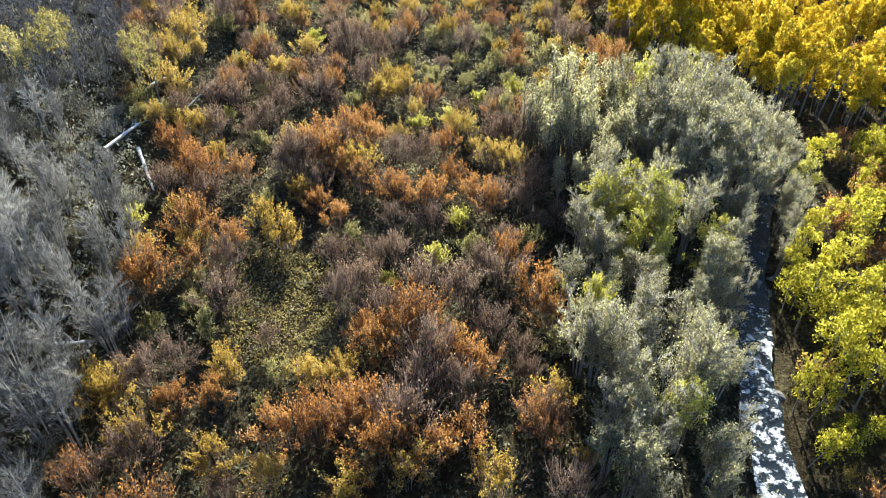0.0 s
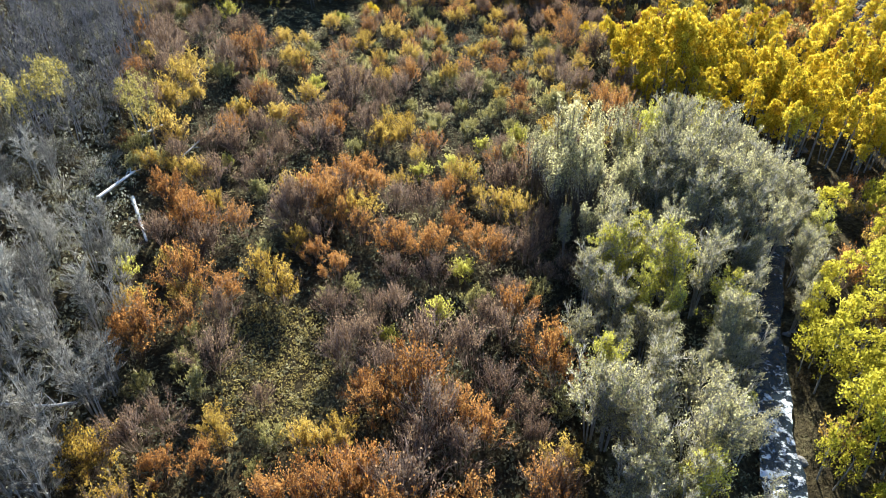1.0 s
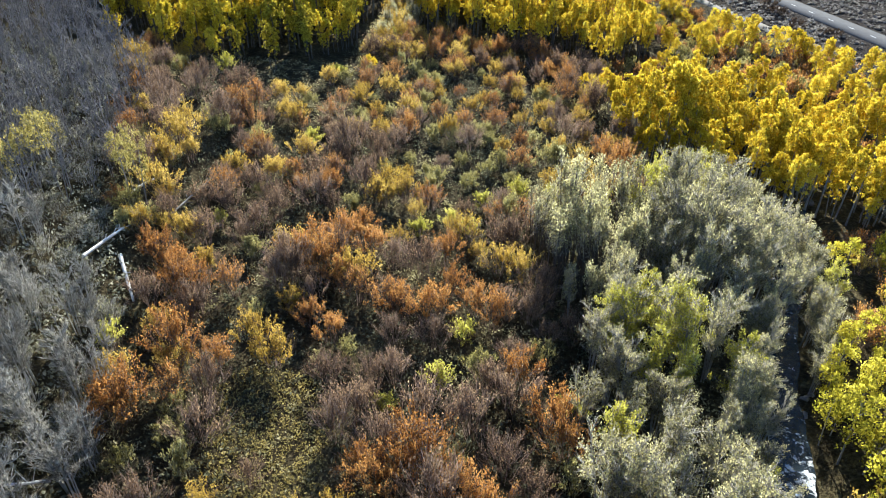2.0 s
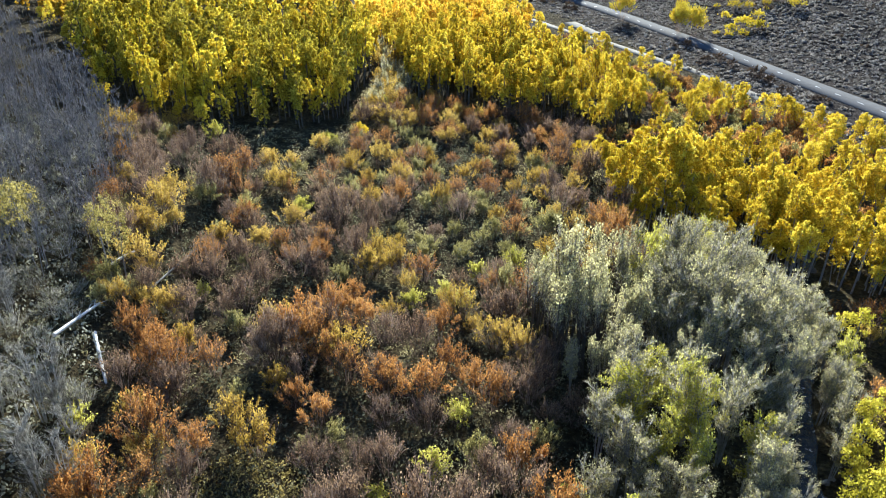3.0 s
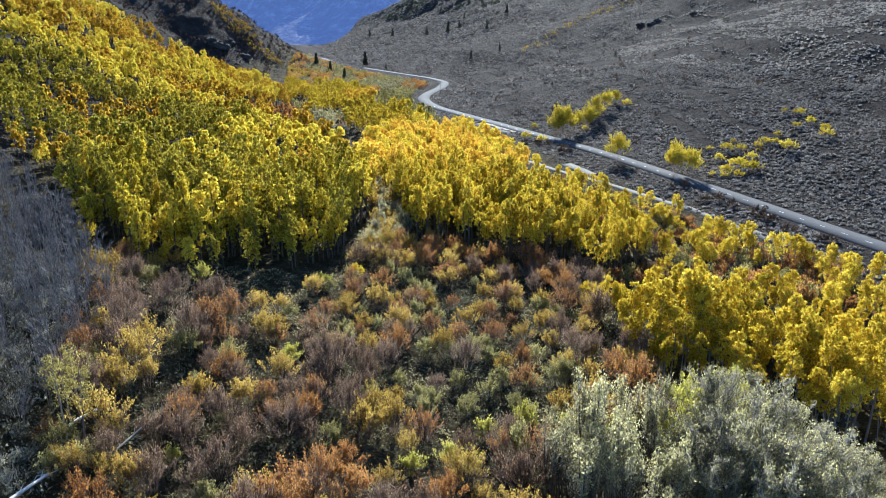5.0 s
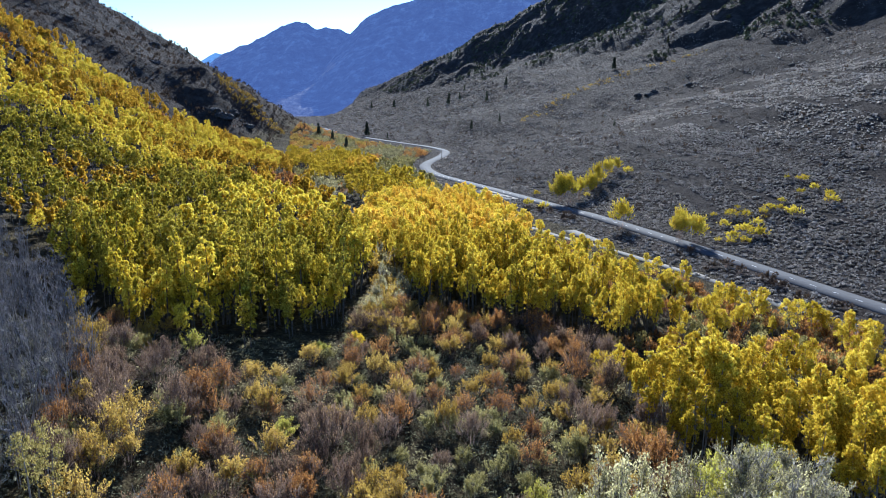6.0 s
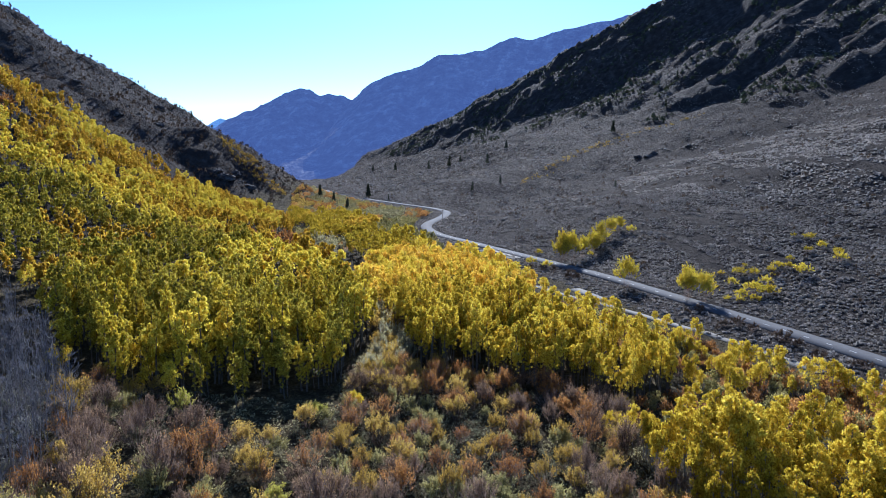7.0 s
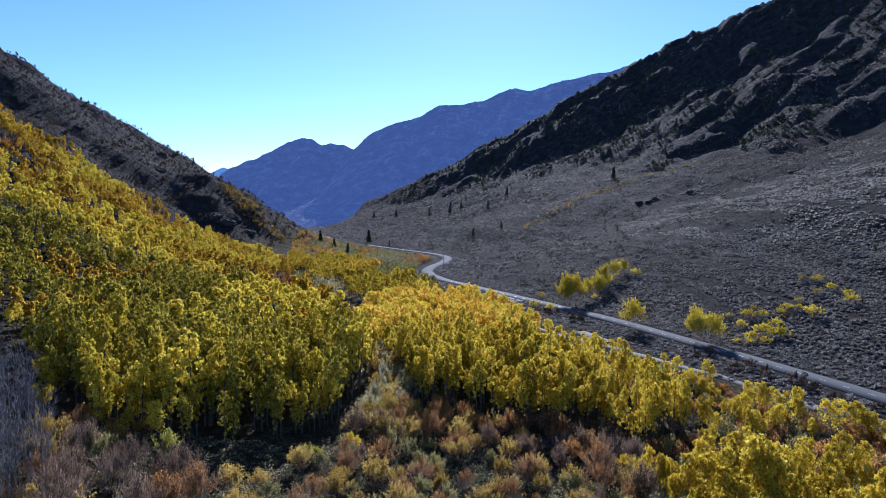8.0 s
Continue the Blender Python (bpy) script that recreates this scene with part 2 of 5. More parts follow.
def leaves(r, centres, size, upright=0.5, stretch=1.5, out=None):
    """Small four-cornered leaf sprays, each turned its own way, leaning upright (and outward, where out is given)."""
    n = len(centres)
    up = r.normal(size=(n, 3)) * (1 - upright)
    up[:, 2] += upright * 1.3
    if out is not None:
        up = up + out
    up = unit(up)
    side = unit(np.cross(up, r.normal(size=(n, 3))))
    s = size * r.uniform(0.6, 1.4, (n, 1))
    a, b = up * s * stretch * 0.5, side * s * 0.5
    bend = np.cross(up, side) * s * 0.18
    verts = np.stack([centres - a, centres + b + bend, centres + a, centres - b + bend], 1).reshape(-1, 3)
    return verts, np.arange(4 * n).reshape(-1, 4)


def twigs(r, starts, ends, width):
    """Thin tapering slivers from starts to ends."""
    n = len(starts)
    side = unit(np.cross(ends - starts, r.normal(size=(n, 3)))) * np.reshape(width, (-1, 1)) * 0.5
    verts = np.stack([starts - side, starts + side, ends + side * 0.35, ends - side * 0.35], 1).reshape(-1, 3)
    return verts, np.arange(4 * n).reshape(-1, 4)


def stem(points, radii, sides=5):
    """A tapered tube along points."""
    points, rings = np.asarray(points, float), []
    for k, (p, rad) in enumerate(zip(points, radii)):
        d = unit(points[min(k + 1, len(points) - 1)] - points[max(k - 1, 0)])
        a = unit(np.cross(d, (0.31, 0.95, 0.05)))
        b = np.cross(d, a)
        ang = np.arange(sides) / sides * 2 * np.pi
        rings.append(p + rad * (np.cos(ang)[:, None] * a + np.sin(ang)[:, None] * b))
    n = len(points)
    f = [(k * sides + i, k * sides + (i + 1) % sides, (k + 1) * sides + (i + 1) % sides, (k + 1) * sides + i) for k in range(n - 1) for i in range(sides)]
    return np.concatenate(rings), np.array(f)


def joined(pieces):
    verts, faces, k = [], [], 0
    for v, f in pieces:
        verts.append(v)
        faces.append(np.asarray(f) + k)
        k += len(v)
    return np.concatenate(verts), np.concatenate(faces)


# ---- the lie of the land ----
ROAD_Y = (-200, 120, 180, 240, 300, 350, 400, 450, 480, 512, 545, 590, 630, 655, 690, 740, 800, 860, 930, 1100)
ROAD_X = (240, 129, 109, 88.5, 66, 42, 20, -2, -9, -12, -9, 0, 4, 3, -10, -40, -75, -105, -135, -190)
FOOT_Y = (800, 1000, 1300, 1800, 2400, 3900)
FOOT_X = (-38, -100, -170, -272, -365, -600)
CREST_Y = (-200, 300, 700, 1000, 1300, 1600, 1850, 2050, 2300, 3900)
CREST_X = (1245, 1175, 1095, 850, 545, 180, -128, -290, -365, -600)
CREST_Z = (690, 660, 630, 512, 360, 178, 8, -55, -90, -160)
XL_Y = (-200, 200, 300, 485, 640, 713, 800, 870, 1000, 1300, 1600, 2200, 3900)
XL_X = (-84, -86, -100, -112, -132, -118, -128, -128, -170, -262, -480, -900, -2000)


def soft(y, ys, xs, w=14.0):
    """Piecewise straight line through (ys, xs) with its corners rounded over about w metres."""
    y = np.asarray(y, float)
    return sum(np.interp(y + k * w, ys, xs) for k in (-1, -0.5, 0, 0.5, 1)) / 5


def road_x(y):
    return soft(y, ROAD_Y, ROAD_X, 12.0)


def road_z(y):
    return soft(y, (-200, 100, 350, 450, 520, 640, 900, 1200), (-1.5, -2.5, -3.6, -5.5, -7.5, -10.5, -13.5, -18), 25.0)


def hashed(i, j, s):
    v = np.sin(i * 127.1 + j * 311.7 + s * 74.7) * 43758.5453
    return v - np.floor(v)


def vnoise(x, y, s=0):
    """Smooth value noise from 0 to 1 at unit size."""
    i, j = np.floor(x), np.floor(y)
    u, v = x - i, y - j
    u, v = u * u * (3 - 2 * u), v * v * (3 - 2 * v)
    a = hashed(i, j, s) * (1 - u) + hashed(i + 1, j, s) * u
    b = hashed(i, j + 1, s) * (1 - u) + hashed(i + 1, j + 1, s) * u
    return a * (1 - v) + b * v


def fbm(x, y, s=0, octaves=4):
    out, k, a, tot = 0.0, 1.0, 1.0, 0.0
    for n in range(octaves):
        out = out + a * (vnoise(x * k + 17 * n, y * k - 9 * n, s + n) - 0.5)
        tot, k, a = tot + a, k * 2.03, a * 0.52
    return out / tot * 2


def floor_z(x, y):
    fade = np.interp(y, (250, 480), (1.0, 0.12))
    drop = soft(y, (-300, 0, 300, 450, 650, 900, 1200, 1600, 2400, 3900), (3.0, 0, -8.2, -11.5, -16, -20, -24, -40, -84, -160), 30.0)
    return 6.7 - 0.0717 * np.clip(x, -90, 72) * fade + drop


STREAM_Y = (-80, 10, 25, 32, 40, 48, 61, 66, 97, 120, 150, 185, 230)
STREAM_X = (22, 28.8, 30.0, 30.8, 33.2, 35.2, 39.8, 43, 56, 66, 76, 88, 98)


def stream_x(y):
    return soft(y, STREAM_Y, STREAM_X, 5.0)


def foot_x(y):
    """Where the slope above the road begins."""
    return np.where(y < 700, road_x(y) + 9, np.interp(y, (700, *FOOT_Y), (2, *FOOT_X)))


def slope_share(x, y):
    """How far up the slope above the road a place lies, from 0 at its foot to 1 at the crest, and the crest's height over the foot."""
    foot = foot_x(y)
    crest = np.interp(y, CREST_Y, CREST_X) * (1 + 0.05 * fbm(y / 260, y * 0 + 2.2, 45, 3))
    top = np.maximum(np.interp(y, CREST_Y, CREST_Z) - floor_z(foot, y), 0)
    return np.maximum(x - foot, 0) / np.maximum(crest - foot, 40), top


def height(x, y):
    """Height of the ground at (x, y), arrays or numbers."""
    x, y = np.asarray(x, float), np.asarray(y, float)
    rx = road_x(y)
    z = floor_z(x, y)
    near_road = np.clip(1 - (rx - 5 - x) / 40, 0, 1)
    near_road = near_road * near_road * (3 - 2 * near_road)
    z = z * (1 - near_road) + (road_z(y) - 0.05) * near_road
    f, top = slope_share(x, y)
    rise = np.clip(np.interp(f, (0, 0.014, 0.045, 0.1, 0.2, 0.36, 0.55, 0.8, 1.0, 1.25, 2.0), (0, 0.0017, 0.012, 0.031, 0.08, 0.18, 0.365, 0.70, 1.0, 0.86, 0.45)), 0, None)
    d = f * 1050
    up = rise * top
    wr = np.clip(d / 160, 0, 1)
    up = up + wr * (7 * fbm(x / 150, y / 210, 3) + 4 * fbm(x / 38, y / 50, 5))
    # low terraces along the slope
    across, along = x + 0.155 * y, y - 0.155 * x
    up = up + np.clip((d - 25) / 60, 0, 1) * np.clip((560 - d) / 200, 0, 1) * 3.2 * fbm(across / 20, along / 130, 43, 3)
    # the upper face: ribs and gullies running down it, broken rock between
    wild = np.clip((f - 0.30 + 0.12 * fbm(x / 200, y / 260, 19, 3)) / 0.22, 0, 1) * np.clip(top / 300, 0.12, 1)
    up = up + wild * (34 * (0.36 - np.abs(fbm((along + 0.5 * across) / 210, across / 620, 35, 3))) + 20 * fbm(x / 85, y / 85, 25, 3) + 13 * fbm(x / 30, y / 30, 27, 3))
    e = np.maximum(np.interp(y, XL_Y, XL_X) - x, 0)
    ul = np.interp(e, (0, 30, 70, 160, 300, 450, 800, 1500), (0, 5, 20, 82, 157, 250, 500, 1000))
    wl = np.clip(e / 100, 0, 1)
    ul = ul + wl * (22 * fbm(x / 110, y / 130, 11) + 9 * fbm(x / 33, y / 36, 13)) + np.clip(e / 400, 0, 1) * 50 * fbm(x / 300, y / 300, 16)
    ul = ul + 30 * np.exp(-(((x + 192) / 52) ** 2) - ((y - 745) / 95) ** 2) * (1 + 0.35 * fbm(x / 25, y / 25, 23))
    bump = 0.35 * fbm(x / 9, y / 9, 21) * np.clip((np.abs(x - rx) - 7) / 10, 0, 1)
    bank = np.clip((-30 - x) / 9, 0, 1) * np.interp(y, (110, 150), (1, 0))
    z = z + 3.0 * bank * bank * (3 - 2 * bank)
    sx = stream_x(y)
    cut = np.clip(1 - (np.abs(x - sx) - 2.2) / 4.5, 0, 1) * np.interp(y, (-80, 118, 140), (1, 1, 0))
    cut = cut * cut * (3 - 2 * cut)
    return z + np.maximum(up, 0) + np.maximum(ul, 0) + bump - 1.5 * cut


# ---- kinds of plants: each gives its parts as arrays ----
def aspen(r, h, rad, n=420, size=0.42, low=0.32):
    """One or two slim stems, each with an oval crown of leafy lobes round short limbs."""
    wood, pos, aim = [], [], []
    big = n > 300
    stems = 2 if big else 1
    first = r.uniform(0, 2 * np.pi)
    for k in range(stems):
        a = first + k * np.pi + r.normal() * 0.4
        way = np.array([np.cos(a), np.sin(a), 0]) * (stems - 1)
        tall = h * (1.0 if k == 0 else r.uniform(0.72, 0.95))
        foot, top = way * rad * 0.35, way * rad * r.uniform(0.35, 0.6) + r.normal(size=3) * (0.25, 0.25, 0) + (0, 0, tall)
        mid = (foot + top) / 2 + r.normal(size=3) * (0.15, 0.15, 0)
        wood.append(stem([foot - (0, 0, 0.6), mid, top - (0, 0, 0.03 * h)], (0.0125 * h, 0.009 * h, 0.02), 5 if big else 3))
        m = 20 if big else 8
        v = ((np.arange(m) + r.uniform(0, 1, m)) / m) ** 0.75
        start = low * r.uniform(0.85, 1.15)
        u = start + (0.97 - start) * v
        root = np.where(u[:, None] < 0.5, foot + (mid - foot) * 2 * u[:, None], mid + (top - mid) * (2 * u[:, None] - 1))
        b = np.arange(m) * 2.4 + r.normal(size=m) * 0.5
        c = rad * (0.82 if big else 1.0)
        full = np.interp(v, (0, 0.25, 0.6, 0.85, 1), (0.4, 0.7, 1.0, 0.8, 0.35))
        reach = c * full * r.uniform(0.25, 0.72, m)
        heart = root + np.stack([np.cos(b) * reach, np.sin(b) * reach, reach * 0.5], 1)
        lobe = c * np.maximum(full, 0.45) * r.uniform(0.24, 0.41, m)
        for j in range(0, m if big else 0, 2):
            wood.append(stem([root[j] - (0, 0, 0.3), (root[j] + heart[j]) / 2, heart[j]], (0.035, 0.025, 0.01), 3))
        q = n // stems
        pick = r.choice(m, q, p=lobe**1.7 * (0.25 + 1.2 * v) / (lobe**1.7 * (0.25 + 1.2 * v)).sum())
        d = unit(r.normal(size=(q, 3)))
        d[:, 2] = np.where(d[:, 2] < -0.35, -d[:, 2], d[:, 2])
        pos.append(heart[pick] + d * lobe[pick, None] * r.uniform(0.3, 1.12, (q, 1)) * (1, 1, 1.5))
        aim.append(d)
    return joined(wood), leaves(r, np.concatenate(pos), size, 0.55, 1.6, np.concatenate(aim) * 0.35)


def limbed(r, h, rad, stems, boughs, fine, thick, width=(0.018, 0.05), lift=0.55):
    """Forked woody stems with boughs, and fine twigs along the boughs. Gives wood, twigs and the twig ends."""
    wood, starts, ends = [], [], []
    for k in range(stems):
        a = r.uniform(0, 2 * np.pi)
        way = np.array([np.cos(a), np.sin(a), 0])
        foot, top = way * rad * 0.08, way * rad * r.uniform(0.1, 0.55) + (0, 0, h * r.uniform(0.78, 1.0))
        mid = (foot + top) / 2 - way * rad * 0.06
        wood.append(stem([foot - (0, 0, 0.6), mid, top], (thick, thick * 0.7, 0.015), 5))
        for j in range(boughs):
            u = r.uniform(0.28, 0.97)
            p = (1 - u) ** 2 * foot + 2 * u * (1 - u) * mid + u * u * top
            b = r.uniform(0, 2 * np.pi)
            d = unit(np.array([np.cos(b), np.sin(b), r.uniform(0.5, 1.6)]) + way * 0.5) * rad * r.uniform(0.4, 0.85) * (1.15 - 0.55 * u)
            q = p + d
            wood.append(stem([p, p + d * 0.55 + (0, 0, -0.05 * rad), q], (thick * 0.38, thick * 0.26, 0.012), 3))
            t = r.uniform(0.15, 1.0, (fine, 1))
            s = p + d * t
            turn = unit(unit(d) * 0.7 + r.normal(size=(fine, 3)) * 0.5 + (0, 0, lift))
            starts.append(s)
            ends.append(s + turn * r.uniform(0.10, 0.26, (fine, 1)) * rad)
    starts, ends = np.concatenate(starts), np.concatenate(ends)
    return joined(wood), twigs(r, starts, ends, r.uniform(*width, len(starts))), ends


def grey_tree(r, h, rad, n=900, leafy=1.0, size=0.14, stems=5, thick=0.09, width=(0.018, 0.05), lift=0.55):
    """A many-stemmed tree: boughs and fine grey twigs sweep up and out, with small leaves at the tips."""
    wood, tw, tips = limbed(r, h, rad, stems, 12, max(3, n // (stems * 12)), thick, width, lift)
    count = int(n * leafy)
    sprays = tips[r.integers(0, len(tips), 420)]
    pos = sprays[r.integers(0, len(sprays), count)] + r.normal(size=(count, 3)) * (0.13, 0.13, 0.26)
    return wood, tw, leaves(r, pos, size, 0.6, 2.0)


def willow(r, h, rad, n=600, size=0.12, fine=420):
    """A thicket of stems fanning up from one root; fine twigs and leaves crowd towards the tips."""
    starts, ends, lead = [], [], []
    for k in range(34 if n > 100 else 8):
        a, tilt = r.uniform(0, 2 * np.pi), r.uniform(0.0, 1.0) ** 0.7
        foot = np.array([np.cos(a), np.sin(a), 0]) * rad * 0.3 * r.uniform(0, 1) + (0, 0, -0.2)
        top = np.array([np.cos(a) * tilt * rad, np.sin(a) * tilt * rad, h * (1 - 0.42 * tilt**2) * r.uniform(0.66, 1.05)])
        bow = (foot + top) / 2 + (0, 0, h * 0.10)
        starts += [foot, bow]
        ends += [bow, top]
        lead.append((bow, top))
    st = twigs(r, np.array(starts), np.array(ends), r.uniform(0.025, 0.06, len(starts)))
    bows, tops = np.array([b for b, _ in lead]), np.array([t for _, t in lead])
    pick = r.integers(0, len(lead), fine)
    u = r.uniform(-0.12, 0.98, fine)[:, None]
    way = tops[pick] - bows[pick]
    a = bows[pick] + way * u + r.normal(size=(fine, 3)) * 0.05 * rad
    z = a + unit(unit(way) + r.normal(size=(fine, 3)) * 0.33 + (0, 0, 0.5)) * r.uniform(0.10, 0.26, (fine, 1)) * h
    fw = twigs(r, a, z, r.uniform(0.018, 0.05, fine) * (1.0 if n > 100 else 2.5))
    upper = np.argsort(-(z[:, 2] + 0.25 * h * r.normal(size=fine)))[: max(4, int(fine * 0.62))]
    leafed = r.choice(upper, max(4, len(upper) // 2), replace=False)
    pick = np.where(r.uniform(size=n) < 0.7, leafed[r.integers(0, len(leafed), n)], upper[r.integers(0, len(upper), n)])
    u = r.uniform(0.2, 1.1, n)[:, None]
    pos = a[pick] + (z[pick] - a[pick]) * u + r.normal(size=(n, 3)) * 0.08
    return st, fw, leaves(r, pos, size, 0.6, 1.9, unit(z[pick] - a[pick]) * 0.4)


def slender(r, h, rad, n=900, size=0.13):
    """A clump of straight dark stems, close together, with thin upright twigs and leaves near the top only."""
    wood, starts, ends = [], [], []
    for k in range(6):
        a = r.uniform(0, 2 * np.pi)
        foot = np.array([np.cos(a), np.sin(a), 0]) * rad * r.uniform(0.1, 0.9)
        top = foot * 1.25 + r.normal(size=3) * (0.3, 0.3, 0) + (0, 0, h * r.uniform(0.75, 1.05))
        wood.append(stem([foot - (0, 0, 0.6), (foot + top) / 2 + r.normal(size=3) * (0.1, 0.1, 0), top], (0.085, 0.07, 0.02), 5))
        u = r.uniform(0.5, 1, (70, 1)) ** 0.8
        p = foot + (top - foot) * u
        starts.append(p)
        ends.append(p + unit(r.normal(size=(70, 3)) * 0.45 + (0, 0, 0.9)) * r.uniform(0.4, 1.2, (70, 1)))
    starts, ends = np.concatenate(starts), np.concatenate(ends)
    pick = r.choice(len(ends), n, p=ends[:, 2] ** 4 / (ends[:, 2] ** 4).sum())
    pos = ends[pick] + r.normal(size=(n, 3)) * (0.12, 0.12, 0.2)
    return wood, twigs(r, starts, ends, r.uniform(0.025, 0.06, len(starts))), leaves(r, pos, size, 0.6, 1.8)


def pine(r, h, rad, n=520):
    """A dark conifer: whorls of drooping boughs on a straight stem."""
    wood = [stem([(0, 0, -0.5), (0, 0, h * 0.5), (0, 0, h)], (0.02 * h, 0.012 * h, 0.02), 5)]
    u = r.uniform(0.08, 1, n) ** 0.8
    a = np.round(r.uniform(0, 2 * np.pi, n) * 5) / 5 + np.floor(u * 16) * 1.3
    reach = rad * (1 - u) * r.uniform(0.15, 1, n) ** 0.5 + 0.1
    pos = np.stack([reach * np.cos(a), reach * np.sin(a), u * h - reach * 0.25], 1)
    out = np.stack([np.cos(a), np.sin(a), -0.2 * np.ones(n)], 1)
    return joined(wood), leaves(r, pos, 0.11 * h * 0.7, 0.0, 2.0, out * 1.5)


# ---- scattering ----
def inside(poly, x, y):
    poly = np.asarray(poly, float)
    x, y = np.asarray(x, float), np.asarray(y, float)
    hit = np.zeros(x.shape, bool)
    px, py = poly[-1]
    for qx, qy in poly:
        if qy != py:
            hit ^= ((qy > y) != (py > y)) & (x < (px - qx) * (y - qy) / (py - qy) + qx)
        px, py = qx, qy
    return hit


def scatter(poly, gap, seed, jitter=0.42):
    """Unevenly spaced spots inside poly, about gap metres apart."""
    r = np.random.default_rng(seed)
    poly = np.asarray(poly, float)
    lo, hi = poly.min(0), poly.max(0)
    gx, gy = np.meshgrid(np.arange(lo[0], hi[0], gap), np.arange(lo[1], hi[1], gap * 0.9))
    gx = gx + (np.arange(len(gy)) % 2)[:, None] * gap * 0.5
    gx, gy = gx.ravel() + r.normal(size=gx.size) * gap * jitter * 0.5, gy.ravel() + r.normal(size=gy.size) * gap * jitter * 0.5
    keep = inside(poly, gx, gy)
    spots = np.stack([gx[keep], gy[keep]], 1)
    r.shuffle(spots)
    return spots


def plant(name, label, category, group, spots, parts_of, lo, hi, kinds=5, seed=1, swell=None):
    """Up to a few hundred plants of one kind: a few grown from parts_of, the rest copies turned and sized anew."""
    r = np.random.default_rng(seed)
    firsts = []
    for k, (x, y) in enumerate(spots):
        z, s = float(height(x, y)), r.uniform(lo, hi) * (1 + 0.3 * float(fbm(x / 11, y / 11, 87, 2)))
        s = s * swell(x, y) if swell else s
        m = pose(x, y, z - 0.05, r.normal() * 2, r.normal() * 2, r.uniform(0, 360)) @ Matrix.Diagonal((s * r.uniform(0.88, 1.12), s * r.uniform(0.88, 1.12), s, 1))
        if k < kinds:
            root = tagged(new(name), label, category, group)
            for pname, (v, f), material, plabel in parts_of(r):
                part(pname, mesh_of(pname, v, f, material), root, plabel)
            root.matrix_basis = m
            firsts.append((root, m))
        else:
            src, _ = firsts[k % kinds]
            keep = src.matrix_basis.copy()
            src.matrix_basis = Matrix.Identity(4)
            copy_thing(src, m)
            src.matrix_basis = keep


def thicket(name, label, category, spots, parts_of, lo, hi, kinds=4, seed=1):
    """Far plants past counting, joined into one mesh for each material."""
    if len(spots) == 0:
        return
    r = np.random.default_rng(seed)
    kits = [parts_of(r) for _ in range(kinds)]
    zs = height(spots[:, 0], spots[:, 1])
    grow = 1 + 0.25 * fbm(spots[:, 0] / 13, spots[:, 1] / 13, 87, 2)
    sets = {}
    for k, ((x, y), z) in enumerate(zip(spots, zs)):
        s, a = r.uniform(lo, hi) * grow[k], r.uniform(0, 2 * np.pi)
        c, d = np.cos(a) * s, np.sin(a) * s
        turn = np.array([[c, -d, 0], [d, c, 0], [0, 0, s]]).T
        for pname, (v, f), material, _ in kits[k % kinds]:
            sets.setdefault((pname, material), []).append((v @ turn + (x, y, z - 0.05), f))
    top = None
    for (pname, material), pieces in sets.items():
        v, f = joined(pieces)
        ob = new(name if top is None else pname, mesh_of(pname, v, f, material))
        if top is None:
            top = tagged(ob, label, category, kind="stuff")
        else:
            ob.parent = top
            tagged(ob, kind="stuff")


# ---- the ground ----
def grid_axis(knots):
    """Coordinates whose spacing changes from knot to knot: (from, step), ending at the last."""
    out = []
    for (a, step), (b, _) in zip(knots, knots[1:]):
        out.append(np.arange(a, b, step))
    return np.concatenate([*out, [knots[-1][0]]])


def build_ground():
    xs = grid_axis(((-1900, 40), (-700, 12), (-300, 5), (-110, 2), (130, 4), (330, 7), (1150, 16), (1400, 40), (2100, 40)))
    ys = grid_axis(((-250, 12), (0, 2.2), (230, 5), (500, 6), (1000, 9), (1900, 24), (2400, 60), (3900, 60)))
    gx, gy = np.meshgrid(xs, ys)
    gz = height(gx, gy)
    nx, ny = len(xs), len(ys)
    i = np.arange(nx * ny).reshape(ny, nx)
    faces = np.stack([i[:-1, :-1], i[:-1, 1:], i[1:, 1:], i[1:, :-1]], -1).reshape(-1, 4)
    me = mesh_of("ground", np.stack([gx, gy, gz], -1).reshape(-1, 3), faces, ground_material(), True)
    rx = road_x(gy)
    right = np.clip((gx - np.minimum(foot_x(gy), rx + 9) + 37 + 8 * fbm(gx / 14, gy / 14, 31)) / 10, 0, 1)
    right = np.maximum(right, np.clip((gy - 900) / 60, 0, 1))
    xl = np.interp(gy, XL_Y, XL_X)
    left = np.clip((xl - gx - 25 + 10 * fbm(gx / 20, gy / 20, 33)) / 20, 0, 1)
    cover = me.attributes.new("slope_cover", "FLOAT", "POINT")
    cover.data.foreach_set("value", np.maximum(right, left).ravel().astype(np.float32))
    e = xl - gx
    share, top = slope_share(gx, gy)
    steep = np.hypot(*np.gradient(gz, ys, xs))
    patchy = fbm(gx / 60, gy / 60, 41, 4)
    rock = np.clip((steep - 0.52) * 5 + patchy, 0, 1) * np.clip((e - 60) / 60, 0, 1)
    rock = np.maximum(rock, np.clip((share - 0.34 + 0.2 * patchy) / 0.12, 0, 1) * (0.75 + 0.25 * patchy))
    rk = me.attributes.new("rock_cover", "FLOAT", "POINT")
    rk.data.foreach_set("value", rock.ravel().astype(np.float32))
    tagged(new("ground", me), "valley floor of leaf litter and dry grass rising to grey scrub slopes", "ground", kind="structure")


build_ground()


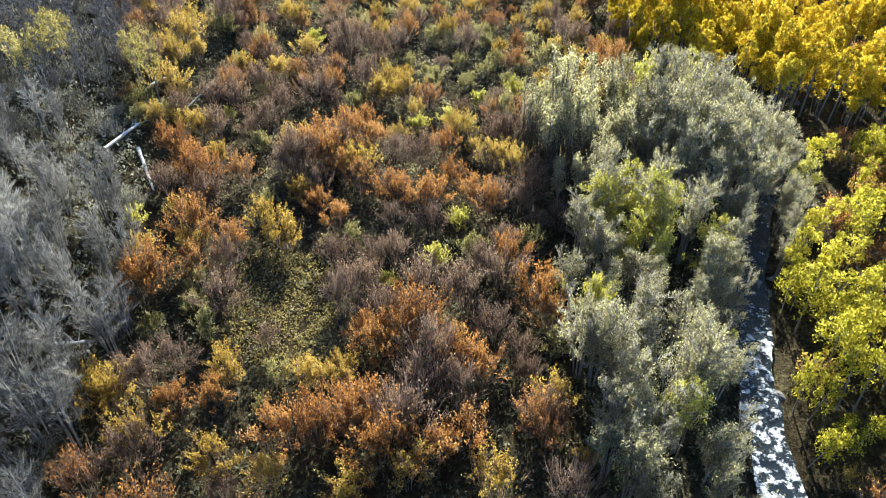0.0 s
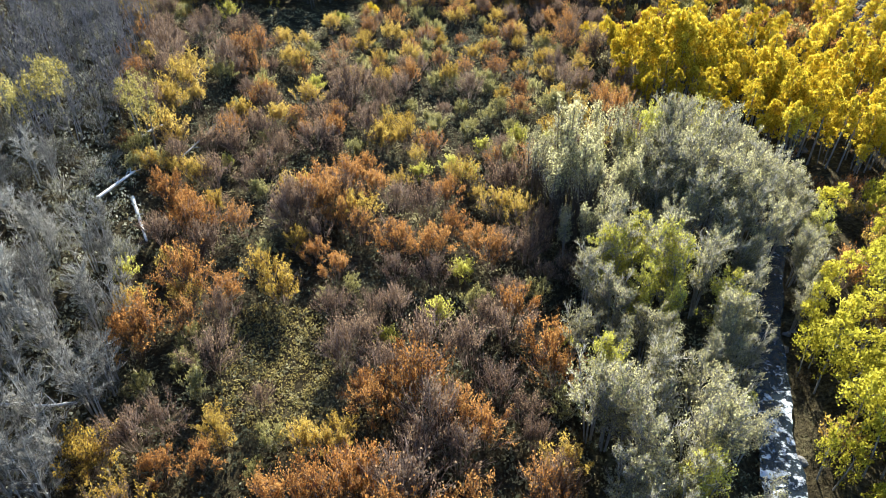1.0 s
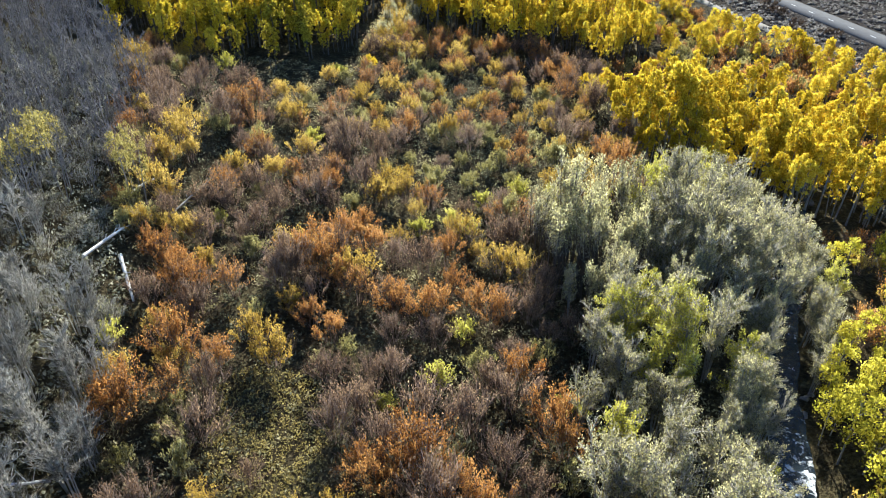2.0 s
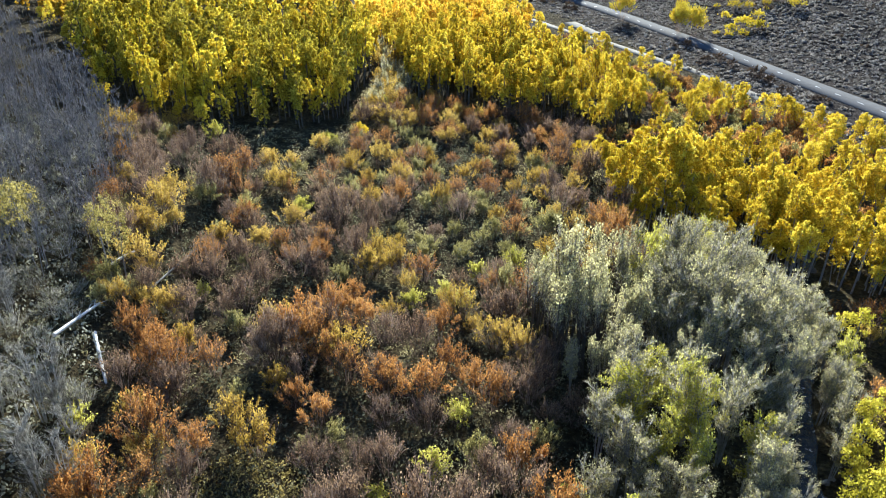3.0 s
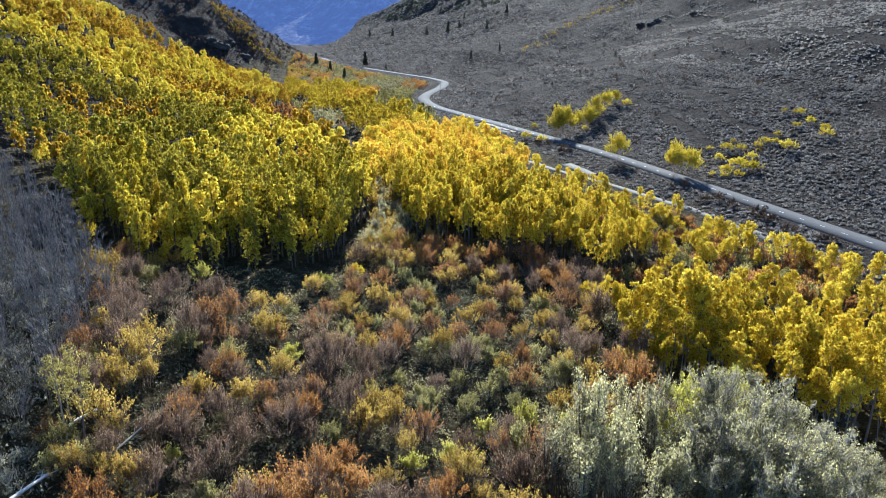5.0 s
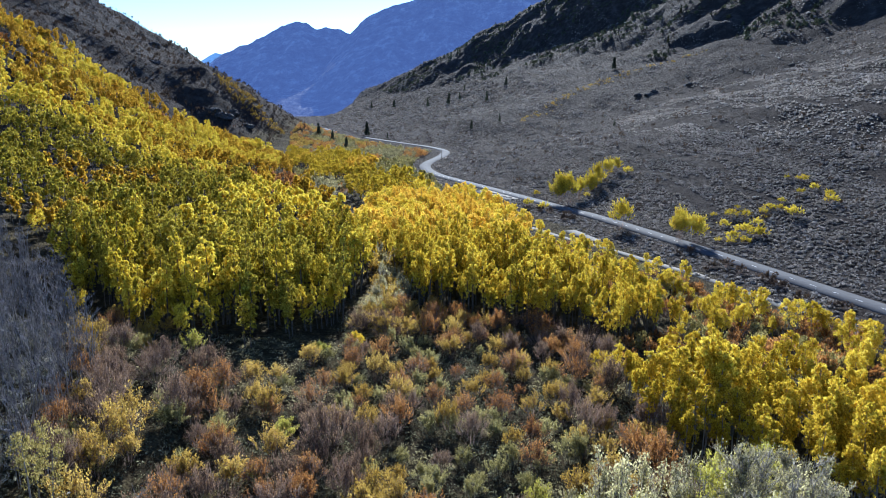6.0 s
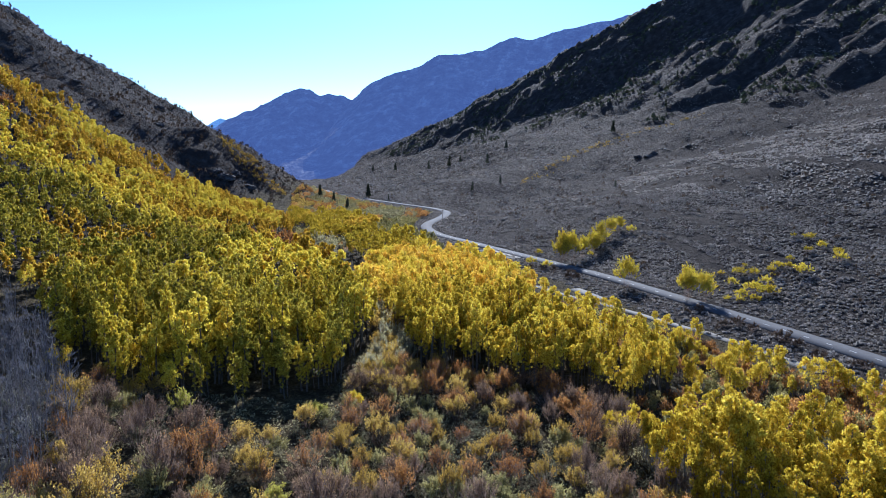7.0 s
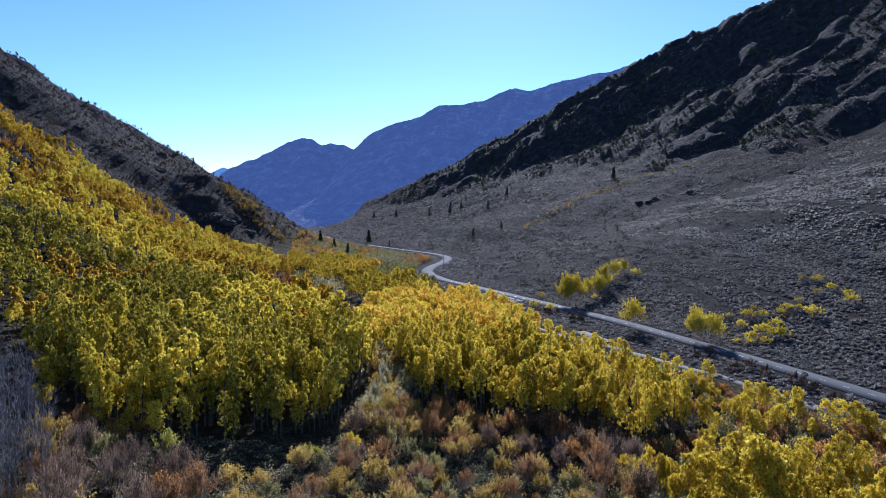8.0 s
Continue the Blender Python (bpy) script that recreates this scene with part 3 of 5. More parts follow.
def ribbon(name, centre, half, y0, y1, step, lift, material, label, category, thick=0.25, wob=0.0):
    """A strip laid along a line, with a thickness of its own."""
    ys = np.arange(y0, y1 + step / 2, step)
    cx = centre(ys)
    tx = np.gradient(cx, ys)
    nrm = np.stack([np.ones_like(tx), -tx], 1) / np.hypot(1, tx)[:, None]
    hw = np.full(len(ys), half) + wob * fbm(ys / 6, ys * 0 + 3.3, 51)
    l, r = np.stack([cx, ys], 1) - nrm * hw[:, None], np.stack([cx, ys], 1) + nrm * hw[:, None]
    z = lift(cx, ys)
    rows = [np.column_stack([l, z - thick]), np.column_stack([l, z]), np.column_stack([np.stack([cx, ys], 1), z + 0.04]), np.column_stack([r, z]), np.column_stack([r, z - thick])]
    n = len(ys)
    v = np.stack(rows, 1).reshape(-1, 3)
    f = [(k * 5 + j, k * 5 + j + 1, (k + 1) * 5 + j + 1, (k + 1) * 5 + j) for k in range(n - 1) for j in range(4)]
    return tagged(new(name, mesh_of(name, v, np.array(f)[:, ::-1], material)), label, category, kind="structure")


road = ribbon("road", road_x, 3.8, 60, 1000, 4.0, lambda x, y: road_z(y) + 0.12, ASPHALT, "worn grey two-lane asphalt road along the slope", "road", 0.6)

# ---- far ranges ----
def far_range(name, xs, zs, y, depth, base, material, label, seed, rugged=26.0):
    """A mountain range: a ridge line with spurs running down towards the valley."""
    u = np.linspace(xs[0], xs[-1], 260)
    ridge = np.interp(u, xs, zs) + rugged * 1.3 * fbm(u / 110, u * 0 + seed, seed, 6)
    t = np.linspace(0, 1, 48)
    gu, gt = np.meshgrid(u, t)
    rz = base + (ridge[None] - base) * (1 - gt) ** 1.15 + (1 - gt) * gt * 4 * rugged * 4.0 * (0.5 - np.abs(fbm(gu / 210 + gt * 0.7, gt * 1.6, seed + 3, 5)))
    v = np.stack([gu, y - depth * gt, rz], -1).reshape(-1, 3)
    i = np.arange(gu.size).reshape(gu.shape)
    f = np.stack([i[:-1, :-1], i[1:, :-1], i[1:, 1:], i[:-1, 1:]], -1).reshape(-1, 4)
    tagged(new(name, mesh_of(name, v, f, material, True)), label, "mountain", kind="structure")


# air haze is put into both materials as blue emission
FAR_HAZE_GLOW = far_material("far_range", (0.2, 0.31, 0.78), ((0.03, 0.03, 0.035), (0.12, 0.12, 0.12), (0.36, 0.35, 0.34)), 0.19)
FARTHER_HAZE_GLOW = far_material("farther_range", (0.25, 0.5, 1.0), ((0.05, 0.05, 0.05), (0.12, 0.12, 0.12), (0.22, 0.22, 0.22)), 0.34)
far_range("backdrop_near_range", (-1000, -640, -507, -414, -260, -12, 235, 405, 498, 622, 853, 931, 1300, 2200), (-120, 60, 240, 340, 409, 492, 532, 590, 585, 619, 681, 690, 800, 1000), 4000, 900, -160, FAR_HAZE_GLOW, "steep mountain ridge, blue haze painted in as a glow", 61, 20.0)
far_range("backdrop_middle_range", (-2000, -1500, -1310, -1177, -1011, -895, -811, -695, -579, -529, -300, 200), (30, 80, 137, 197, 263, 325, 338, 314, 322, 296, 200, 100), 4300, 700, -160, FAR_HAZE_GLOW, "jagged peak with thin snow streaks, blue haze painted in as a glow", 67, 20.0)
far_range("backdrop_far_range", (-2600, -1800, -1487, -1396, -1330, -1280, -1150, 0), (60, 90, 138, 190, 180, 204, 150, 60), 4700, 400, -160, FARTHER_HAZE_GLOW, "distant mountain ridge, pale haze painted in as a glow", 71, 14.0)

# ---- woods and thickets ----
GROVE_LEFT = ((-84, 168), (-72, 146), (-66, 134), (-53, 131), (-42, 129), (-33, 130), (-25, 138), (-21, 152), (-17, 162), (-19, 192), (-24, 220), (-36, 256), (-50, 300), (-62, 350), (-84, 420), (-110, 500), (-150, 590), (-190, 600), (-250, 545), (-310, 520), (-320, 470), (-230, 360), (-150, 250), (-112, 196))
GROVE_MIDDLE = ((-9, 178), (-6, 163), (7, 161), (20, 156), (35, 149), (50, 160), (46, 174), (34, 188), (22, 204), (6, 214), (-18, 214), (-13, 196))
GROVE_RIGHT = ((28, 118), (30, 100), (42, 96), (52, 88), (66, 82), (86, 96), (76, 116), (60, 132), (44, 130), (31, 128))
GROVE_BACK = ((-28, 224), (-18, 216), (14, 216), (33, 254), (18, 328), (-8, 332), (-28, 300))
GREY_RIGHT = ((10, 68), (16, 55), (12, 47), (13, 36), (12, 8), (25, 8), (27.5, 30), (29.5, 41), (34, 54), (38, 60), (43, 58), (48, 73), (45, 85), (34, 90), (24, 78), (17, 80))
GREY_LEFT = ((-26, -5), (-28, 24), (-30, 36), (-34, 50), (-36, 60), (-43, 70), (-46, 86), (-50, 107), (-62, 134), (-72, 142), (-84, 164), (-112, 190), (-150, 200), (-120, 120), (-85, 60), (-60, -5))
SHRUBS = ((-30, 4), (12, 4), (12, 47), (15, 54), (10, 68), (18, 82), (34, 92), (28, 118), (28, 132), (34, 148), (20, 155), (7, 160), (-10, 160), (-24, 137), (-33, 129), (-53, 130), (-64, 133), (-53, 106), (-48, 86), (-43, 70), (-35, 60), (-33, 50), (-29, 36), (-27, 24))
CLEARING = ((-21.5, 42), (-20, 46), (-13.7, 46.7), (-11.5, 40), (-11.7, 34), (-15.4, 32), (-20, 35))
EDGE_RIGHT = ((36, 148), (32, 131), (44, 132), (60, 134), (78, 118), (90, 100), (104, 104), (98, 141), (78, 175), (65, 203), (52, 229), (38, 253), (33, 250), (24, 216), (36, 188), (48, 174), (51, 160))
BANK_RIGHT = ((33, 4), (34, 26), (37, 36), (38.5, 44), (44, 56), (50, 66), (52, 82), (66, 80), (88, 94), (84, 60), (60, 4))
VALLEY_FAR = ((-32, 308), (-8, 334), (14, 335), (6, 385), (-16, 440), (-24, 500), (-20, 545), (-10, 600), (-14, 680), (-52, 740), (-88, 800), (-118, 850), (-150, 860), (-140, 700), (-122, 600), (-106, 500), (-82, 420), (-60, 350))
HILL_LEFT = ((-128, 560), (-145, 640), (-128, 760), (-165, 880), (-400, 1010), (-560, 900), (-430, 600), (-340, 520), (-255, 550))
GULLY_RIGHT = ((72, 760), (84, 742), (116, 762), (180, 830), (250, 815), (285, 800), (282, 812), (214, 848), (176, 862), (128, 812), (106, 788))

RUSSET_AT = ((-9.9, 22.6), (-7.3, 24), (2.7, 23), (-4.2, 21.1), (0, 21.3), (-12.6, 21.9), (-29.3, 40.6), (-29.6, 38.5), (-29.1, 57.7), (-31.8, 61.9), (-34.2, 64.1), (-11.5, 71.6), (-9.4, 68.9), (-15.1, 63.7), (-12.9, 61.8), (-2, 56.6), (0.5, 61.3), (3.2, 58.9), (-6, 57), (-14.8, 55), (-12.2, 52.5), (5.2, 56.4), (-6.2, 32.5), (-7.4, 34.6), (-2.3, 35.6), (-4, 33.6), (9.7, 40.8), (11, 38.1), (7.3, 47.6), (-27.1, 47.7), (-22.9, 46.3), (3.8, 30.7), (1.6, 32), (-9.8, 24), (-6.4, 25.3), (-19.7, 26), (-22.7, 25.2))
RUSSET_FAR = ((26.6, 96.6), (25, 100), (27.4, 93), (-2.6, 150.8), (2.3, 156), (5.2, 150), (13.5, 141.7), (20.1, 139.6), (22.5, 133.1), (19, 147), (-11.2, 74.5), (-13.5, 71), (-0.4, 68.3), (-17, 66), (-31, 60.5), (-17.2, 84.4), (-7.2, 105), (-4, 144), (10, 150))
AMBER_AT = ((-17.6, 19.6), (-2.3, 19.6), (12.6, 21.7), (5, 18.6), (-28.5, 25.1), (-18.9, 28.8), (-9.3, 28.7), (-12.9, 18.8), (-13, 163), (-15, 170), (-11, 172), (-14, 178), (-12, 157), (-16, 152), (-18, 147), (-5, 149), (-1, 153), (3, 150), (5.5, 155), (-3, 156), (8, 152), (-10, 148), (1, 146), (12, 147), (-7, 154), (-7, 142), (4, 142), (9, 137), (-8.9, 85.9), (-9.8, 82.1), (-39.7, 89.8), (-37.2, 87.2), (-48.5, 100.7), (-19.4, 66.5), (-17.3, 56.8), (6.2, 66.9), (8.8, 65), (4.1, 69.9), (1.9, 73.4), (-11.6, 28.6), (-8.8, 30), (-19.5, 30.2), (-28.1, 25.6), (-26.6, 45.5), (-19.8, 50.6), (-17.6, 48.4), (-10.5, 62.5), (17.6, 101.3), (20.8, 99.4), (-6.3, 83.7), (-61, 139), (-49.1, 133), (-57.6, 120.9), (-13.3, 113.4), (-27.2, 118.3), (7.2, 130.5), (12.4, 124.2), (0.9, 135.4), (-2.3, 122.9), (3.5, 116), (12.7, 112.5), (-8.4, 124.7))
LIME_AT = ((1.6, 53.9), (4.9, 83.7), (9.9, 85), (0.4, 77.4), (2.5, 75.7), (12.2, 43.3), (-5.8, 42.7), (-0.8, 46.4), (-33.3, 48.2), (-29.9, 73.8), (-22, 100.3), (-3.8, 75), (-41.7, 123.8), (-17.4, 150), (-12.5, 159), (-22.6, 132.4))
OLIVE_AT = ((7.9, 96), (-3.7, 91.9), (3.3, 91.5), (-6.3, 95.8), (-2, 90.2), (-24.1, 67.6), (-20.8, 55.7), (3.1, 47.9), (-22.2, 34), (11.4, 34.6), (-10.5, 50.7), (-13, 49), (0.3, 36.1), (-17.8, 136.9), (-20.7, 129.6), (-10.2, 138.5), (-5.6, 133.1), (19.4, 88.7), (13.8, 105.7), (6.6, 104.5), (-38.8, 101.6))
PLUM_AT = ((-8.7, 41.2), (-9.8, 38.8), (-7.2, 43.4), (-16.5, 33), (-5.7, 52.9), (4.2, 45.4), (6.5, 43.6), (7.5, 33.5), (5.2, 35.8), (8.2, 30.6), (-0.6, 31.1), (-26, 28.3), (-24, 30.4), (-21.6, 37.5), (-22.5, 43.1), (-19, 81.6), (-16.2, 80), (-27.4, 91.2), (-13.5, 89.7), (-45.7, 106.1), (-27.5, 83.7), (-22.8, 76.4), (-2, 40), (2.4, 40.4), (-17.4, 92.6), (-19.6, 88.8), (-15.3, 100.2), (-11.8, 98.4), (-32, 95.4), (-19.1, 103.4), (-5.7, 109.7), (3.1, 102.8), (18.5, 113.7), (-42.7, 109.5), (-30.7, 105.8), (-8.7, 100.8), (-1.1, 94.7), (-11.9, 85.6), (-26, 70.2), (19.2, 106.9))
LIME_CROWNS = ((31.9, 85.2), (28.6, 83.1), (24.4, 75.7), (34.9, 84.5), (14, 76.5), (19.4, 77.6), (16.6, 75), (20.4, 53.8), (22.7, 51.5), (24.7, 49.2), (20, 47.6), (18, 51), (23.2, 45.8), (28.4, 46.3), (45.7, 63.4), (28, 34), (20.7, 23.8), (36, 79.9), (14.5, 35.3))
LIME_BANK = ((43.5, 53.7), (39.6, 48.6), (37.8, 43.5), (42, 45.7), (45.5, 50), (43.9, 41), (41.5, 36.6), (38.7, 34), (38.2, 39.5), (47, 45), (34.4, 29.6), (36.5, 25.4), (38.6, 29.6), (43, 31.6), (49, 54), (52, 60), (50, 40), (47, 35), (55, 66), (56, 52), (60, 72), (33.8, 24.5), (41, 24))
EDGE_AT = ((-57.9, 146), (-51.5, 131.5), (-69, 140), (29, 129.5), (26, 131.6), (31.5, 126.3), (46.1, 139.5), (49.3, 134.8), (70.3, 159.7), (76.1, 162), (64.2, 175.9), (59, 174.5), (61.8, 226.2), (55.3, 217.9), (82.9, 144.4), (90.1, 148.8), (71.8, 131.4), (79.7, 128.2), (50.6, 158.7), (68, 167.3), (67.1, 137.3), (-15.8, 134), (87, 138), (95, 143), (60, 160), (58, 205), (50, 195))
RUST_EDGE = ((58.5, 141.7), (69.7, 153), (58.3, 150.8), (74.9, 153.2), (57.7, 134.9), (43.3, 142), (72.7, 122.3), (75, 113), (43.5, 154), (64, 146), (80, 152), (52, 146))
ROAD_BUSHES = ((95, 256), (98.5, 254), (103.1, 252.6), (106, 262), (101, 258), (109, 257), (68, 350), (87.5, 386.2), (94.4, 378.3), (75.3, 366.6), (80, 374), (46, 363.6), (38.2, 332), (44, 324), (141.8, 296), (144.2, 277.7), (120.5, 280.6), (126.6, 280.3), (132, 290), (150, 312), (149, 300), (149, 288), (124, 284), (114, 280), (115, 291), (104, 275), (114, 270), (105, 288), (146, 317), (128, 271), (110, 283), (119, 276))


def aspen_parts(leaf, h, rad, n=420, size=0.42, bark=BARK_PALE, low=0.32):
    def build(r):
        wood, crown = aspen(r, h * r.uniform(0.88, 1.12), rad * r.uniform(0.85, 1.15), n, size, low)
        return [("trunk", wood, bark, "slim trunk with short limbs"), ("crown", crown, leaf, "")]
    return build


def grey_parts(leafmat, leafy, h, rad, n=900, twig=GREY_TWIG, bark=BARK_GREY, size=0.14, stems=5, thick=0.09, width=(0.018, 0.05), lift=0.55):
    def build(r):
        wood, tw, lv = grey_tree(r, h * r.uniform(0.9, 1.1), rad, n, leafy, size, stems, thick, width, lift)
        bones = [("trunk", wood, bark, "forked slim trunks and boughs"), ("twigwork", tw, twig, "fine bare twigs")]
        return bones + [("crown", lv, leafmat, "sparse leaves")] if leafy else bones
    return build


def slender_parts(leaf, h, rad, n=900, size=0.13):
    def build(r):
        wood, tw, lv = slender(r, h * r.uniform(0.9, 1.1), rad, n, size)
        return [("stem", w, BARK_DARK, "straight dark stem") for w in wood] + [("twigwork", tw, GREY_TWIG, "thin upright twigs"), ("crown", lv, leaf, "")]
    return build


def willow_parts(leaf, h, rad, n=600, size=0.12, wood=BARK_DARK, fine=420, twig=PLUM):
    def build(r):
        st, fw, lv = willow(r, h * r.uniform(0.85, 1.15), rad * r.uniform(0.85, 1.15), n, size, fine)
        return [("stemwork", joined([st, fw]), twig, "upright bare stems and twigs"), ("foliage", lv, leaf, "")]
    return build


def pine_parts(h, rad, n=420):
    def build(r):
        wood, lv = pine(r, h, rad, n)
        return [("trunk", wood, BARK_DARK, ""), ("crown", lv, NEEDLE, "")]
    return build


def sparse_parts(h, n):
    def build(r):
        u = r.uniform(0.1, 1, n)
        a = r.uniform(0, 2 * np.pi, n)
        reach = 0.42 * h * (1 - 0.75 * u)
        pos = np.stack([reach * np.cos(a), reach * np.sin(a), u * h * 0.85], 1)
        return [("brush", leaves(r, pos, 0.4 * h, 0.3, 1.3), NEEDLE, "")]
    return build


def beside_road(y0, y1, a, b, gap, seed):
    r = np.random.default_rng(seed)
    n = int((y1 - y0) * (b - a) / gap**2)
    y = r.uniform(y0, y1, n)
    return np.stack([road_x(y) + r.uniform(a, b, n), y], 1)


def clear_of(spots, taken, gap):
    """Those spots that keep gap metres from all taken ones."""
    taken = np.asarray(taken, float)
    d = np.hypot(spots[:, None, 0] - taken[None, :, 0], spots[:, None, 1] - taken[None, :, 1]).min(1)
    return spots[d > gap]


# the large grove: the nearest trees one by one, the wood behind joined
left = scatter(GROVE_LEFT, 3.9, 101, 0.9)
left = left[np.argsort(np.hypot(left[:, 0] + 2, left[:, 1] - 20))]
# the edge towards the stream is broken: fewer, lower trees leafed almost to the ground
edge_on = ~inside(GROVE_LEFT, left[:, 0] + 2, left[:, 1] - 13)
front = left[edge_on & (rng.uniform(size=len(left)) < 0.07) & (left[:, 1] < 230)]
left = left[~edge_on | (rng.uniform(size=len(left)) < 0.3)]
plant("aspen_tree", "low bushy yellow aspen at the edge of the grove", "tree", "aspens of the large grove", front, aspen_parts(ASPEN_GREEN, 8.2, 2.2, 1600, 0.21, BARK_ASPEN, 0.22), 0.55, 1.15, 6, 55)
near = left[:285]
reach = np.hypot(near[-1, 0] + 2, near[-1, 1] - 20)
rest = scatter(GROVE_LEFT, 4.6, 102, 0.8)
rest = rest[np.hypot(rest[:, 0] + 2, rest[:, 1] - 20) > reach + 1.5]
hue = fbm(near[:, 0] / 18, near[:, 1] / 18, 93, 3) + rng.normal(size=len(near)) * 0.25 - 0.4 * np.clip((-46 - near[:, 0]) / 25, 0, 1)
plant("aspen_tree", "tall slim aspen with yellow autumn leaves in a dense grove", "tree", "aspens of the large grove", near[(hue > -0.12) & (hue < 0.25)], aspen_parts(ASPEN_GREEN, 14.8, 2.4, 2300, 0.265, BARK_ASPEN, 0.2), 0.6, 1.15, 9, 5)
plant("aspen_tree", "tall slim aspen with deep yellow-green leaves in a dense grove", "tree", "aspens of the large grove", near[hue <= -0.12], aspen_parts(ASPEN_DEEP, 14.2, 2.4, 2300, 0.265, BARK_ASPEN, 0.2), 0.58, 1.12, 6, 36)
plant("aspen_tree", "thinning pale gold aspen in a dense grove", "tree", "aspens of the large grove", near[hue >= 0.25], aspen_parts(ASPEN_LEAF, 13.6, 2.3, 2100, 0.265, BARK_ASPEN, 0.2), 0.58, 1.1, 5, 37)
band = fbm(rest[:, 0] / 40, rest[:, 1] / 55, 91, 3)
far_gold, far_orange, far_brown = rest[band < 0.02], rest[(band >= 0.02) & (band < 0.42)], rest[band >= 0.42]
lower = (far_gold[:, 0] < -72) & (far_gold[:, 1] < 330)
thicket("aspen_wood", "deep yellow-green aspens on the lower valley side", "trees", far_gold[lower], aspen_parts(ASPEN_DEEP, 12.5, 2.5, 290, 0.5, BARK_ASPEN, 0.4), 0.6, 1.15, 8, 56)
far_gold = far_gold[~lower]
thicket("aspen_wood", "dense wood of yellow aspens climbing the valley side", "trees", far_gold, aspen_parts(ASPEN_GREEN, 12.5, 2.5, 290, 0.55, BARK_ASPEN, 0.4), 0.6, 1.15, 8, 6)
thicket("aspen_wood", "orange-gold aspens in bands through the wood", "trees", far_orange, aspen_parts(ASPEN_ORANGE, 10.8, 2.5, 290, 0.55, BARK_ASPEN, 0.35), 0.6, 1.15, 8, 26)
thicket("brush_thicket", "rust-brown brush between bands of aspen", "shrubs", far_brown, willow_parts(RUSSET, 4.5, 2.8, 40, 0.65, BARK_DARK, 30), 0.7, 1.2, 5, 27)
plant("golden_aspen", "golden aspen with dark slim stems in a compact stand", "tree", "aspens of the middle stand", scatter(GROVE_MIDDLE, 3.3, 103, 0.8), aspen_parts(ASPEN_LEAF, 12.8, 2.0, 1900, 0.235, BARK_ASPEN, 0.3), 0.62, 1.12, 8, 7)
plant("stream_aspen", "bright yellow bushy aspen beside the stream", "tree", "aspens by the stream", scatter(GROVE_RIGHT, 3.4, 104, 0.9), aspen_parts(ASPEN_LEAF, 10.4, 2.1, 2000, 0.205, BARK_GREY, 0.34), 0.58, 1.15, 8, 8)
stand = scatter(GROVE_BACK, 4.2, 105, 0.8)
thicket("aspen_stand", "low orange-yellow aspens in a rounded stand", "trees", stand[::2], aspen_parts(ASPEN_ORANGE, 8.8, 2.4, 700, 0.32, BARK_ASPEN, 0.2), 0.6, 1.15, 6, 9)
thicket("aspen_stand", "low gold aspens in a rounded stand", "trees", stand[1::2], aspen_parts(ASPEN_LEAF, 8.8, 2.4, 700, 0.32, BARK_ASPEN, 0.2), 0.6, 1.15, 6, 68)

# trees by the stream
def domed(x, y):
    """The stands by the stream are highest in their middle."""
    return 0.78 + 0.42 * max(math.sqrt(max(1 - ((x - cx) ** 2 + (y - cy) ** 2) / rad**2, 0)) for cx, cy, rad in ((20.5, 48, 10), (33, 73, 15), (19, 26, 11)))


SLENDER = ((11, 67), (17, 56), (24, 66), (27, 79), (18, 81), (12, 74))
grey = clear_of(scatter(GREY_RIGHT, 3.6, 106, 0.6), LIME_CROWNS, 2.0)
grey = [*grey[~inside(SLENDER, grey[:, 0], grey[:, 1])], (31.5, 46), (32.5, 50), (35, 54), (41, 54), (43, 58.5), (39.2, 50.5), (45, 63), (47, 69), (47.5, 75), (30.5, 42)]
plant("grey_willow_tree", "rounded grey willow with thinning grey-green leaves", "tree", "grey trees by the stream", grey, grey_parts(GREY_LEAF, 1.3, 10.2, 2.9, 1900, size=0.098, width=(0.018, 0.05), lift=0.95), 0.85, 1.1, 8, 10, domed)
plant("lime_willow_tree", "grey willow with lime-yellow leaves at its crown", "tree", "lime-crowned willows by the stream", LIME_CROWNS, grey_parts(LIME_SHRUB, 3.6, 10.4, 2.8, 1150, size=0.105, lift=0.9), 0.9, 1.1, 6, 20, domed)
plant("cottonwood_tree", "bushy lime-yellow cottonwood on the stream bank", "tree", "cottonwoods by the stream", LIME_BANK, aspen_parts(LIME_LEAF, 8.5, 2.7, 1700, 0.185, BARK_GREY, 0.15), 0.7, 1.1, 6, 12)

plant("slender_poplar", "slender poplar with dark bare stems and a thin grey-green top", "tree", "slender poplars by the stream", clear_of(scatter(SLENDER, 2.6, 121, 0.7), LIME_CROWNS, 1.2), slender_parts(GREY_LEAF, 10.5, 1.3), 0.85, 1.1, 6, 31)
right_bank = clear_of(scatter(BANK_RIGHT, 3.3, 122, 0.8), LIME_BANK, 2.2)
right_bank = right_bank[right_bank[:, 0] > stream_x(right_bank[:, 1]) + 3.4]
low_bank, high_bank = right_bank[right_bank[:, 1] < 57], right_bank[right_bank[:, 1] >= 57]
plant("gold_shrub", "gold-leaved shrub on the stream bank", "shrub", "gold shrubs on the bank", [*low_bank[::3], *high_bank[::7]], willow_parts(AMBER, 4.2, 2.3, 1000, 0.13), 0.7, 1.2, 6, 32)
plant("bank_shrub", "dark rust-brown shrub on the stream bank", "shrub", "brown shrubs on the bank", [*low_bank[1::6], *high_bank[1::2]], willow_parts(RUSSET, 3.6, 2.3, 500, 0.14, BARK_DARK, 480), 0.7, 1.2, 6, 33)
